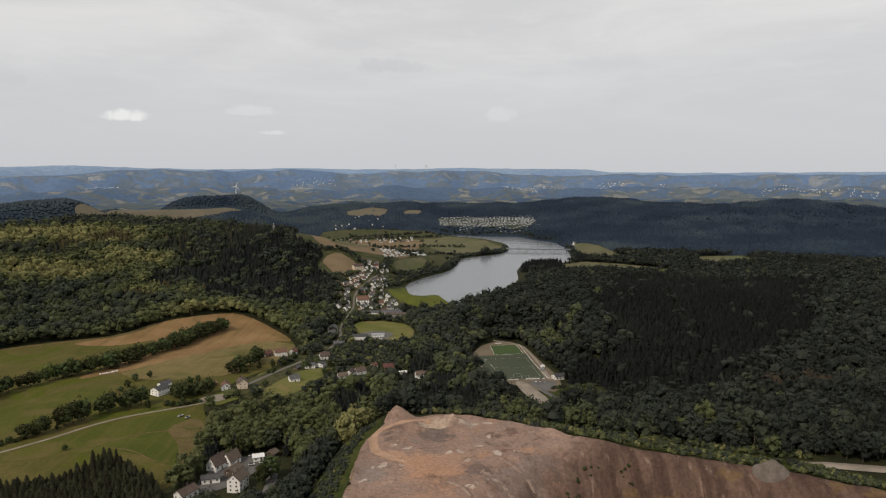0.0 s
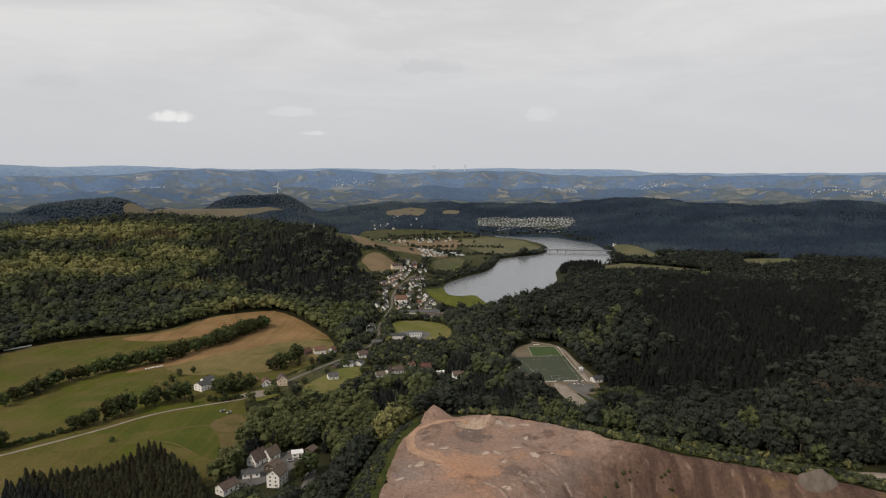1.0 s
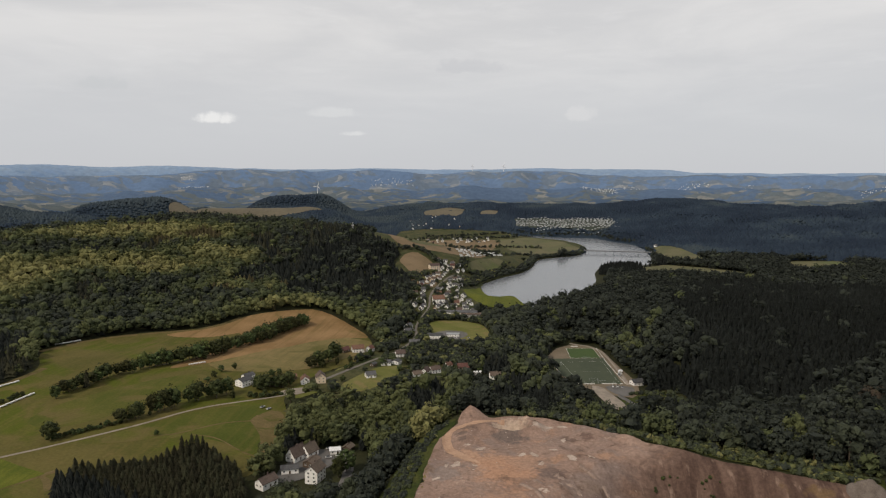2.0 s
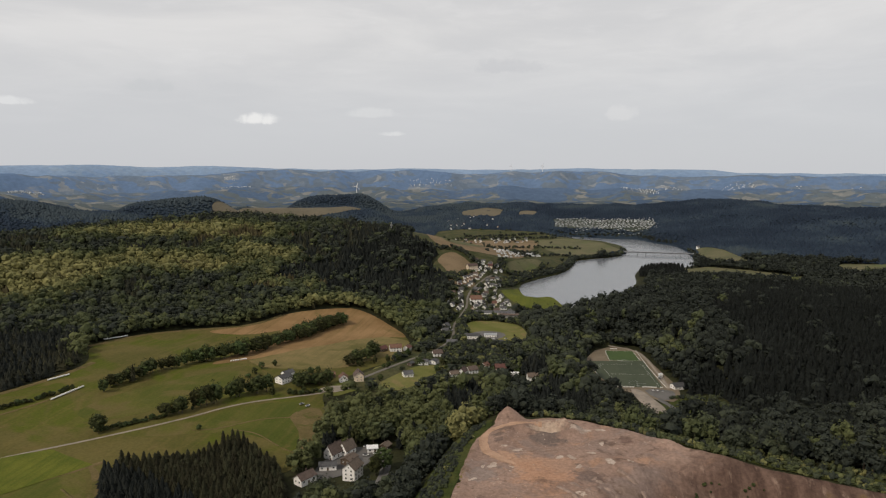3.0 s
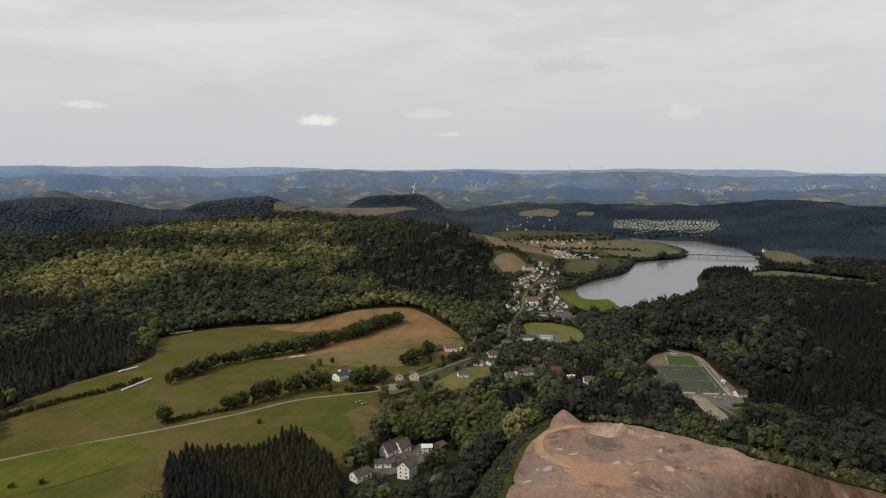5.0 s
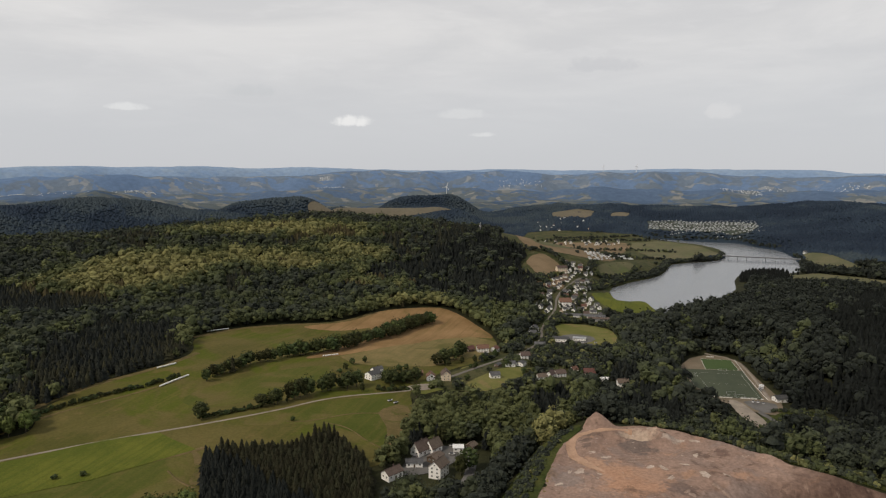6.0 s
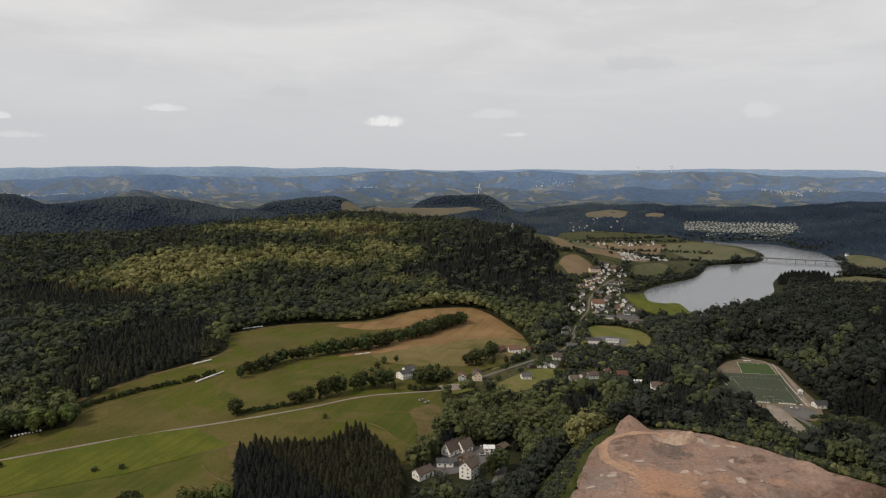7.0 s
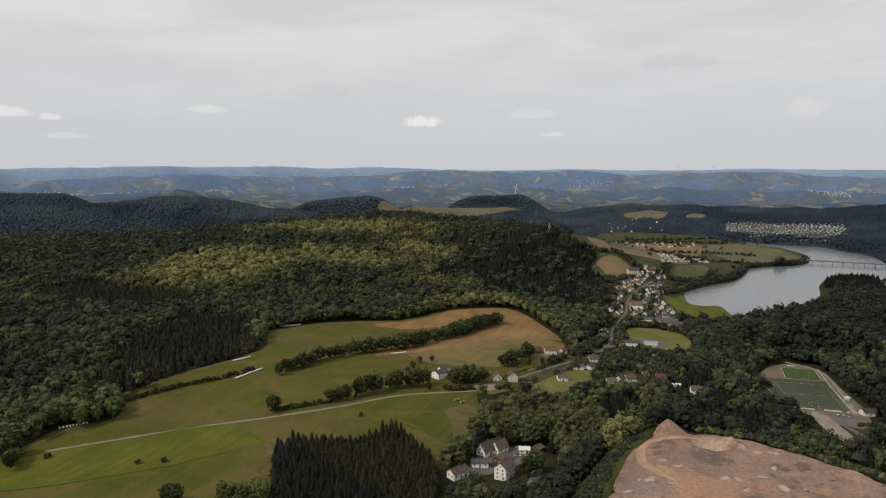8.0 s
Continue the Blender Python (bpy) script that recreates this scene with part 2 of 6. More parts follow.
GRAVEL = material("pale_gravel", (0.20, 0.175, 0.145), (0.28, 0.24, 0.20), 10.0, 0.95, 0.05, 20, 0.22)
HEAP_GREY = material("grey_gravel", (0.105, 0.086, 0.073), (0.155, 0.13, 0.112), 5.0, 0.95, 0.2, 10, 0.3)
CLAY = material("worn_clay_ground", (0.125, 0.10, 0.068), (0.175, 0.14, 0.10), 12.0, 0.95, 0.02, 16, 0.18)
TURF = material("worn_green_turf", (0.040, 0.052, 0.031), (0.054, 0.066, 0.040), 18.0, 0.9, 0.02, 10, 0.14, streak=(6, 5, (0.060, 0.072, 0.045), 0.4))
TURF_NEW = material("fresh_green_turf", (0.038, 0.068, 0.018), (0.050, 0.082, 0.022), 14.0, 0.9, 0.02, 10, 0.14)
LINE = material("white_line_paint", (0.62, 0.62, 0.60), (0.74, 0.74, 0.72), 3.0, 0.8)
PLASTER = material("white_plaster", (0.78, 0.77, 0.74), (0.88, 0.87, 0.85), 4.0, 0.85, 0.01, 8, 0.06, object_random=0.07)
PLASTER_CREAM = material("cream_plaster", (0.58, 0.48, 0.36), (0.68, 0.58, 0.45), 4.0, 0.85, 0.01, 8, 0.06, object_random=0.1)
TILE_GREY = material("slate_grey_roof", (0.055, 0.056, 0.060), (0.095, 0.096, 0.10), 1.2, 0.8, 0.06, 6, 0.25, object_random=0.3)
TILE_RED = material("red_brown_roof_tiles", (0.10, 0.052, 0.040), (0.155, 0.085, 0.062), 1.2, 0.85, 0.06, 6, 0.25, object_random=0.25)
TILE_BROWN = material("brown_roof_tiles", (0.080, 0.060, 0.050), (0.125, 0.095, 0.078), 1.2, 0.85, 0.06, 6, 0.25, object_random=0.25)
TIMBER = material("dark_timber", (0.07, 0.05, 0.035), (0.12, 0.085, 0.06), 0.8, 0.8, 0.01)
PANE = material("window_glass", (0.03, 0.035, 0.04), (0.05, 0.055, 0.06), 2.0, 0.08, spec=0.6)
METAL_WHITE = material("white_coated_metal", (0.66, 0.67, 0.68), (0.76, 0.77, 0.78), 4.0, 0.4)
METAL_GREY = material("galvanised_metal", (0.35, 0.36, 0.37), (0.45, 0.46, 0.47), 2.0, 0.45, metal=0.6)
CONCRETE = material("bridge_concrete", (0.20, 0.20, 0.20), (0.29, 0.285, 0.28), 5.0, 0.9, 0.02)
WRAP = material("white_bale_wrap", (0.66, 0.66, 0.65), (0.80, 0.80, 0.79), 0.7, 0.5)
CARPAINT = material("car_paint", (0.5, 0.5, 0.5), (0.62, 0.62, 0.62), 2.0, 0.3, object_random=0.45, spec=0.5)
RUBBER = material("black_rubber", (0.02, 0.02, 0.02), (0.03, 0.03, 0.03), 0.5, 0.8)
# far spruce: blue haze is put into the needle colour
NEEDLE_HAZE = material("hazy_spruce_needles", (0.014, 0.023, 0.038), (0.024, 0.037, 0.052), 60.0, 0.8, 0.0, 30, 0.15, "tone",
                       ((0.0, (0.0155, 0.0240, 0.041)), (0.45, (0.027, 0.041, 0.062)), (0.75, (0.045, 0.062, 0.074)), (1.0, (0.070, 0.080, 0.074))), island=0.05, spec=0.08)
# far fields: greens and tans greyed, with haze put into the colour
MEADOW_FAR = material("muted_pasture", (0.082, 0.088, 0.046), (0.128, 0.116, 0.066), 70.0, 0.95, 0.0, 20, 0.18, patches=((60, 0.52, (0.092, 0.110, 0.042), 0.8),), spec=0.1)
TAN_FAR = material("muted_dry_pasture", (0.140, 0.104, 0.062), (0.190, 0.140, 0.086), 60.0, 0.95, 0.0, 20, 0.18, patches=((50, 0.56, (0.10, 0.095, 0.05), 0.8),), spec=0.1)
OLIVE_DRY = material("dry_olive_grass", (0.128, 0.112, 0.042), (0.192, 0.146, 0.066), 40.0, 0.95, 0.06, 24, 0.2, streak=(-35, 6, (0.10, 0.088, 0.034), 0.5), patches=((45, 0.54, (0.080, 0.080, 0.022), 0.8),), spec=0.1)
# brighter than the other meadows: sunlight is put into this grass colour
PADDOCK = material("sunny_paddock_grass", (0.098, 0.108, 0.026), (0.150, 0.142, 0.050), 30.0, 0.95, 0.04, 20, 0.2, patches=((26, 0.54, (0.185, 0.140, 0.066), 0.8),), spec=0.1)
DRY_EDGE = material("dry_field_edge", (0.098, 0.080, 0.032), (0.140, 0.104, 0.050), 14.0, 0.95, 0.0, 12, 0.3, patches=((12, 0.52, (0.075, 0.075, 0.02), 0.9),), spec=0.1)
# soil under the far woods, with the same haze in its colour
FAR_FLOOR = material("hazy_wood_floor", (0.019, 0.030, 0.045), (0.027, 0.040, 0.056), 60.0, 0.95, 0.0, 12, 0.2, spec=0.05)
# pasture green darkened: shade is put into the camp's grass colour
CAMP = material("shaded_camp_grass", (0.045, 0.056, 0.048), (0.072, 0.080, 0.066), 40.0, 0.95, 0.0, 12, 0.2, patches=((24, 0.55, (0.11, 0.11, 0.095), 0.7),), spec=0.1)
BRIDGE_DARK = material("weathered_bridge_concrete", (0.10, 0.105, 0.115), (0.15, 0.155, 0.165), 5.0, 0.9, 0.02)
# caravan and town walls are greyed: distance haze in the wall colour
CARAVAN_GREY = material("hazy_caravan_walls", (0.44, 0.46, 0.48), (0.58, 0.60, 0.60), 20.0, 0.8, object_random=0.3)
FAR_HOUSE = material("hazy_white_walls", (0.36, 0.39, 0.42), (0.50, 0.52, 0.54), 40.0, 0.9, island=0.3)
FAR_LAND = bpy.data.materials.new("distant_hills")
FAR_LAND.use_nodes = True
t = FAR_LAND.node_tree
vec = t.nodes.new("ShaderNodeTexCoord").outputs["Object"]
ln = t.nodes.new("ShaderNodeVectorMath")
ln.operation = "LENGTH"
t.links.new(vec, ln.inputs[0])


def haze_by_distance(stops):
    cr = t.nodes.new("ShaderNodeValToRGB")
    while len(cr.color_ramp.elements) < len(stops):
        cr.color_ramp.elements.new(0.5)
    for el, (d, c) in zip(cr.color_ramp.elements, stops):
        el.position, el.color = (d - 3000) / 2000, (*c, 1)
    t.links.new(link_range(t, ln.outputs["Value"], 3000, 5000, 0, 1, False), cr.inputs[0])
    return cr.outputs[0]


# haze is put into these colours: bluer and paler farther out
woods = haze_by_distance(((3080, (0.044, 0.068, 0.108)), (3700, (0.086, 0.128, 0.204)), (4250, (0.120, 0.182, 0.295)), (4650, (0.165, 0.245, 0.380)), (4900, (0.25, 0.335, 0.46))))
crops = haze_by_distance(((3080, (0.078, 0.094, 0.098)), (3700, (0.106, 0.130, 0.150)), (4250, (0.128, 0.168, 0.228)), (4650, (0.18, 0.255, 0.370)), (4900, (0.26, 0.345, 0.465))))
pale = haze_by_distance(((3080, (0.20, 0.195, 0.168)), (3700, (0.265, 0.26, 0.24)), (4250, (0.255, 0.275, 0.29)), (4650, (0.22, 0.285, 0.37)), (4900, (0.27, 0.355, 0.47))))
bend = t.nodes.new("ShaderNodeVectorMath")
bend.operation = "MULTIPLY_ADD"
wander = t.nodes.new("ShaderNodeTexNoise")
wander.inputs["Scale"].default_value, wander.inputs["Detail"].default_value = 1 / 160, 4
t.links.new(vec, wander.inputs["Vector"])
t.links.new(wander.outputs["Color"], bend.inputs[0])
bend.inputs[1].default_value = (190, 190, 0)
t.links.new(vec, bend.inputs[2])


def plots(across, turn, squeeze):
    """Random values by irregular plots of land of about that width."""
    cell, lay = t.nodes.new("ShaderNodeTexVoronoi"), t.nodes.new("ShaderNodeMapping")
    cell.inputs["Scale"].default_value = 1 / across
    lay.inputs["Rotation"].default_value, lay.inputs["Scale"].default_value = (0, 0, radians(turn)), (1, squeeze, 1)
    t.links.new(bend.outputs[0], lay.inputs[0])
    t.links.new(lay.outputs[0], cell.inputs["Vector"])
    parts = t.nodes.new("ShaderNodeSeparateColor")
    t.links.new(cell.outputs["Color"], parts.inputs[0])
    return parts.outputs


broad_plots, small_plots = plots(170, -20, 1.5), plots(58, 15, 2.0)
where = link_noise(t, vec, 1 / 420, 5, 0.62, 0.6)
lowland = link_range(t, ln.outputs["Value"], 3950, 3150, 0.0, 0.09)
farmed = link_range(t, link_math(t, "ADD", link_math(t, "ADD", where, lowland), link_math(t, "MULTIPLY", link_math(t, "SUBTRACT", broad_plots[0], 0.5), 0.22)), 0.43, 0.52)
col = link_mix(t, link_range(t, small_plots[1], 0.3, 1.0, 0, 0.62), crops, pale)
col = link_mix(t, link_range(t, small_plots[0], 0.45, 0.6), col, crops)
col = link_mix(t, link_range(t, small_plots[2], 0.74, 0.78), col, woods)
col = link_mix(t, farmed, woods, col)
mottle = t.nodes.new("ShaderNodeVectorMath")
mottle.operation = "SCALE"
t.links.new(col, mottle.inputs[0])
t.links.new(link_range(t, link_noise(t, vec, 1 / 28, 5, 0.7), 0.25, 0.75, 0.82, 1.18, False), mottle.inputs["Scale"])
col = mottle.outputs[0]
bs = t.nodes["Principled BSDF"]
bs.inputs["Roughness"].default_value, bs.inputs["Specular IOR Level"].default_value = 1.0, 0.0
t.links.new(col, bs.inputs["Base Color"])
WATER = bpy.data.materials.new("lake_water")
WATER.use_nodes = True
t = WATER.node_tree
b = t.nodes["Principled BSDF"]
b.inputs["Base Color"].default_value, b.inputs["Roughness"].default_value = (0.15, 0.165, 0.185, 1), 0.2
b.inputs["IOR"].default_value = 1.42
vec = t.nodes.new("ShaderNodeTexCoord").outputs["Object"]
bn = t.nodes.new("ShaderNodeBump")
bn.inputs["Distance"].default_value, bn.inputs["Strength"].default_value = 0.5, 0.35
t.links.new(link_noise(t, vec, 0.25, 5, 0.6), bn.inputs["Height"])
t.links.new(bn.outputs[0], b.inputs["Normal"])
# ---- the lie of the land: valley floor 0, quarry and hills above it ----
def seg_dist(x, y, ax, ay, bx, by):
    vx, vy = bx - ax, by - ay
    k = np.clip(((x - ax) * vx + (y - ay) * vy) / (vx * vx + vy * vy), 0, 1)
    return np.hypot(x - ax - k * vx, y - ay - k * vy), k


def ridge(x, y, a, b, ha, hb, w, p=2.0):
    """A rounded ridge from a to b whose crest goes from ha to hb."""
    d, k = seg_dist(x, y, *a, *b)
    return (ha + (hb - ha) * k) * np.exp(-((d / w) ** p))


def poly_dist(x, y, pts):
    """Signed distance to a polygon, negative inside."""
    best, inside = np.full(np.shape(x), 1e9), np.zeros(np.shape(x), bool)
    for (ax, ay), (bx, by) in zip(pts, pts[1:] + pts[:1]):
        best = np.minimum(best, seg_dist(x, y, ax, ay, bx, by)[0])
        cross = (ay > y) != (by > y)
        inside ^= cross & (x < (bx - ax) * (y - ay) / (by - ay + 1e-12) + ax)
    return np.where(inside, -best, best)


def step(a, b, v):
    k = np.clip((v - a) / (b - a), 0, 1)
    return k * k * (3 - 2 * k)


def waves(x, y, size, seed, octaves=4):
    """A smooth cheap noise between about -1 and 1."""
    rng, out, amp = np.random.default_rng(seed), 0.0, 1.0
    for _ in range(octaves):
        for _ in range(3):
            a, ph = rng.uniform(0, 2 * np.pi, 2)
            k = 2 * np.pi / size * rng.uniform(0.7, 1.3)
            u, v = x * np.cos(a) + y * np.sin(a), -x * np.sin(a) + y * np.cos(a)
            out = out + amp * np.sin(k * u + ph + 1.3 * np.sin(k * 0.6 * v + ph * 2)) / 3
        size, amp = size / 2.1, amp * 0.5
    return out / 1.5


def smax(a, b):
    """A rounded union of two heights."""
    return (np.maximum(a, 0) ** 4 + np.maximum(b, 0) ** 4) ** 0.25


LAKE = [(0, 0)]


def land(x, y):
    x, y = np.asarray(x, float), np.asarray(y, float)
    r = np.hypot(x, y)
    az = np.degrees(np.arctan2(x, y))
    # the wooded hill beside the meadows
    left = ridge(x, y, (-1250, 830), (-745, 1065), 77, 89, 360)
    left = smax(left, ridge(x, y, (-745, 1065), (-600, 1230), 89, 97, 360))
    left = smax(left, ridge(x, y, (-600, 1230), (-370, 1360), 97, 88, 300))
    left = smax(left, ridge(x, y, (-340, 560), (-760, 520), 20, 42, 260))
    # the wooded hill beyond the quarry
    right = ridge(x, y, (330, 800), (900, 900), 46, 58, 285, 2.6)
    right = smax(right, ridge(x, y, (90, 280), (420, 400), 50, 48, 190, 2.6))
    # ridges behind the lake
    mid = ridge(x, y, (-350, 2950), (700, 2800), 80, 88, 430)
    mid = smax(mid, ridge(x, y, (800, 2600), (2100, 1900), 92, 96, 620))
    mid = smax(mid, ridge(x, y, (-2600, 1500), (-2400, 1790), 138, 136, 230))
    mid = smax(mid, ridge(x, y, (-1960, 1250), (-1700, 1700), 111, 113, 270))
    mid = smax(mid, ridge(x, y, (-1700, 1700), (-1570, 1810), 113, 98, 250))
    mid = smax(mid, ridge(x, y, (-1570, 1810), (-1309, 1769), 96, 80, 230))
    mid = smax(mid, ridge(x, y, (-1309, 1769), (-1080, 1660), 80, 66, 230))
    mid = smax(mid, ridge(x, y, (-1400, 2110), (-1230, 2185), 116, 128, 165))
    mid = smax(mid, ridge(x, y, (-1150, 2420), (-820, 2540), 82, 84, 230))
    mid = smax(mid, ridge(x, y, (-1040, 2770), (-860, 2840), 112, 124, 150))
    mid = mid + np.where(x > -600, 17.0 + 9.0 * step(300, 900, x), 6.0) * waves(x, y, 560, 41, 4) * step(15, 70, mid)
    far = far_ridges(r, az)
    h = smax(smax(left, right), smax(mid, far))
    h = h + waves(x, y, 260, 7, 2) * 3.0 * step(5, 40, h)
    h = quarry(x, y, h) if RIM else h
    site = step(45, 0, poly_dist(x, y, SPORT))
    h = h * (1 - site) + 6 * site
    lake = poly_dist(x, y, LAKE) if len(LAKE) > 2 else np.full(r.shape, 1e3)
    shore = step(-6, 60, lake)
    h = np.where(lake < 60, np.minimum(h, 0.5 + (h - 0.5) * shore), h)
    return np.where(lake < 0, -3 * step(0, 18, -lake) + 0.5 * step(-8, 0, lake), h)


FAR_CRESTS = (
    (3330, 170, 10, ((-60, 120), (-56, 128), (-51, 92), (-47, 118), (-44.3, 150), (-41, 108), (-37, 78), (-31, 84), (-24, 76), (-12, 88), (0, 84), (12, 92), (24, 96), (40, 112))),
    (3780, 210, 15, ((-60, 138), (-50, 118), (-44, 140), (-38, 112), (-31, 132), (-25, 150), (-17, 142), (-10, 128), (-4, 150), (4, 140), (10, 128), (16, 148), (24, 138), (40, 150))),
    (4280, 230, 9, ((-60, 158), (-56, 160), (-53, 182), (-49, 204), (-43, 215), (-37.5, 198), (-30, 214), (-25, 244), (-17, 236), (-12.5, 248), (-8, 220), (-3, 232), (2, 238), (5, 222), (10, 204), (14, 214), (20, 204), (28, 212), (40, 205))),
    (4830, 300, 5, ((-60, 250), (-56, 250), (-47, 272), (-41, 270), (-36.5, 278), (-33, 264), (-28, 275), (-23.5, 258), (-17, 252), (-12, 262), (-6, 250), (1.8, 262), (6, 254), (11, 252), (14, 228), (20, 222), (40, 224))),
)


def far_ridges(r, az):
    """Ridge behind ridge, each a little higher, out to the skyline."""
    out = 60 * step(2950, 3250, r)
    for n, (d, w, rough, crest) in enumerate(FAR_CRESTS):
        top = np.interp(az, [c[0] for c in crest], [c[1] for c in crest]) + rough * waves(az, az * 0.0 + 3.1 * n, 4.0, 90 + n, 4)
        dist = d + 90 * waves(az, 0 * az + n, 9.0, 70 + n, 2)
        out = np.maximum(out, (top - 40) * np.exp(-(((r - dist) / w) ** 2)) + 40 * step(2950, 3200, r))
    folds = 7 * waves(az * 55, r, 620, 47, 3) * step(3250, 3500, r) * step(4650, 4400, r)
    slope = 52 + (r - 3100) * 0.058
    return np.maximum(out + folds, slope * step(2950, 3200, r) + 0.6 * folds) * step(2900, 3150, r)


RIM = []
SPORT = [(27, 640), (25, 790), (95, 800), (120, 640), (140, 590), (95, 500), (60, 560)]


def quarry(x, y, h):
    """The cut ground: a bare bench with a high rim whose face falls towards the pit."""
    d = poly_dist(x, y, RIM)
    side = (x - 20) * 0.812 - (y - 317) * 0.584 + 6
    bench = 47 - 58 * step(0, 72, side) * step(2, 62, -d) + 1.0 * waves(x, y, 60, 21, 3)
    edge = step(45, 0, d)
    return np.where(d > 0, h * (1 - edge) + bench * edge, bench)
# ---- the ground, the lake, the fields ----
def chaikin(pts, rounds=2, closed=True):
    for _ in range(rounds):
        out = []
        pairs = list(zip(pts, pts[1:] + pts[:1])) if closed else list(zip(pts, pts[1:]))
        for (ax, ay), (bx, by) in pairs:
            out += [(ax * 0.75 + bx * 0.25, ay * 0.75 + by * 0.25), (ax * 0.25 + bx * 0.75, ay * 0.25 + by * 0.75)]
        pts = out if closed else [pts[0]] + out + [pts[-1]]
    return pts


def mesh_of(name, verts, faces, mats, index=None, smooth=False):
    me = bpy.data.meshes.new(name)
    me.from_pydata([tuple(map(float, v)) for v in verts], [], faces)
    for m in mats:
        me.materials.append(m)
    if index is not None:
        me.polygons.foreach_set("material_index", index)
    if smooth:
        me.polygons.foreach_set("use_smooth", [True] * len(me.polygons))
    me.update()
    return me


def clip_half(pts, axis, value, keep_above):
    out = []
    for p, q in zip(pts, pts[1:] + pts[:1]):
        a, b = (p[axis] >= value) == keep_above, (q[axis] >= value) == keep_above
        if a:
            out.append(p)
        if a != b:
            k = (value - p[axis]) / (q[axis] - p[axis])
            out.append((p[0] + (q[0] - p[0]) * k, p[1] + (q[1] - p[1]) * k))
    return out


def drape(name, pts, cell, mat, lift=0.4, height=None, smooth=True):
    """A sheet with the outline pts that lies on the land, in cells of the given size."""
    height = height or land
    xs, ys = [p[0] for p in pts], [p[1] for p in pts]
    gx = np.arange(math.floor(min(xs) / cell), math.ceil(max(xs) / cell))
    gy = np.arange(math.floor(min(ys) / cell), math.ceil(max(ys) / cell))
    cx, cy = np.meshgrid((gx + 0.5) * cell, (gy + 0.5) * cell)
    d = poly_dist(cx, cy, pts)
    seen, verts, faces = {}, [], []

    def vid(p):
        key = (round(p[0], 3), round(p[1], 3))
        if key not in seen:
            seen[key] = len(verts)
            verts.append(key)
        return seen[key]

    for j, i in zip(*np.nonzero(d < cell * 0.72)):
        x0, y0 = gx[i] * cell, gy[j] * cell
        if d[j, i] < -cell * 0.72:
            ring = [(x0, y0), (x0 + cell, y0), (x0 + cell, y0 + cell), (x0, y0 + cell)]
        else:
            ring = pts
            for axis, value, above in ((0, x0, True), (0, x0 + cell, False), (1, y0, True), (1, y0 + cell, False)):
                ring = clip_half(ring, axis, value, above) if ring else ring
        ids = list(dict.fromkeys(vid(p) for p in ring))
        if len(ids) > 2:
            q = [verts[i] for i in ids]
            area = sum(u[0] * w[1] - w[0] * u[1] for u, w in zip(q, q[1:] + q[:1]))
            if abs(area) > 0.02:
                faces.append(ids if area > 0 else ids[::-1])
    v = np.array(verts)
    z = height(v[:, 0], v[:, 1]) + lift
    me = mesh_of(name, np.c_[v, z], faces, [mat], smooth=smooth)
    return new(name, me)


def ribbon(name, pts, wide, mat, lift=0.5, height=None):
    """A road: a band of even width along a line, laid on the land."""
    height = height or land
    pts = np.array(chaikin(pts, 3, False))
    dist = np.r_[0, np.cumsum(np.hypot(*np.diff(pts, axis=0).T))]
    s = np.linspace(0, dist[-1], max(3, int(dist[-1] / 4)))
    x, y = np.interp(s, dist, pts[:, 0]), np.interp(s, dist, pts[:, 1])
    tx, ty = np.gradient(x), np.gradient(y)
    n = np.hypot(tx, ty)
    rows = []
    for off, drop in ((-0.5, 0.35), (-0.44, 0.0), (0, -0.06), (0.44, 0.0), (0.5, 0.35)):
        px, py = x - ty / n * off * wide, y + tx / n * off * wide
        rows.append(np.c_[px, py, height(px, py) + lift - drop])
    k, m = len(s), len(rows)
    faces = [(a * k + i, a * k + i + 1, (a + 1) * k + i + 1, (a + 1) * k + i) for a in range(m - 1) for i in range(k - 1)]
    return new(name, mesh_of(name, np.concatenate(rows), [f[::-1] for f in faces], [mat], smooth=True))


LAKE = chaikin([(-75, 1231), (-64, 1150), (-52, 1114), (-34, 1112), (-12, 1130), (-4, 1095), (6, 1040), (24, 1036), (71, 1105), (144, 1257), (160, 1467), (206, 1546), (299, 1554), (329, 1721), (345, 1896),
                (339, 2055), (289, 2123), (252, 2258), (187, 2253), (86, 2287), (0, 2348), (-6, 2258), (123, 2109), (179, 2059), (186, 1897), (172, 1797),
                (144, 1730), (77, 1675), (41, 1638), (33, 1531), (12, 1419), (-28, 1350), (-54, 1295)], 1)
RIM = chaikin([(-54, 255), (-51, 304), (-49, 339), (-47, 377), (-38, 410), (-31, 430), (-19, 419), (-1, 424), (24, 419), (54, 399), (86, 380), (113, 363),
               (138, 351), (163, 343), (188, 330), (235, 300), (260, 200), (150, 120), (0, 120), (-45, 180)], 1)

az_list = np.radians(np.r_[np.arange(-180, -76, 4.0), np.arange(-76, 52, 0.5), np.arange(52, 180, 4.0)])
rr = np.r_[np.r_[np.geomspace(6, 3000, 300), np.arange(3012, 4950, 14.0)]]
A, R = np.meshgrid(az_list, rr)
GX, GY = np.sin(A) * R, np.cos(A) * R
GZ = land(GX, GY)
GZ = np.where(poly_dist(GX, GY, RIM) < -6, GZ - 9, GZ)
na, nr = len(az_list), len(rr)
verts = [(0, 0, float(land(0.0, 0.0)) - 3)] + np.c_[GX.ravel(), GY.ravel(), GZ.ravel()].tolist()
faces, far_faces = [(0, 1 + (i + 1) % na, 1 + i) for i in range(na)], []
wood_faces = []
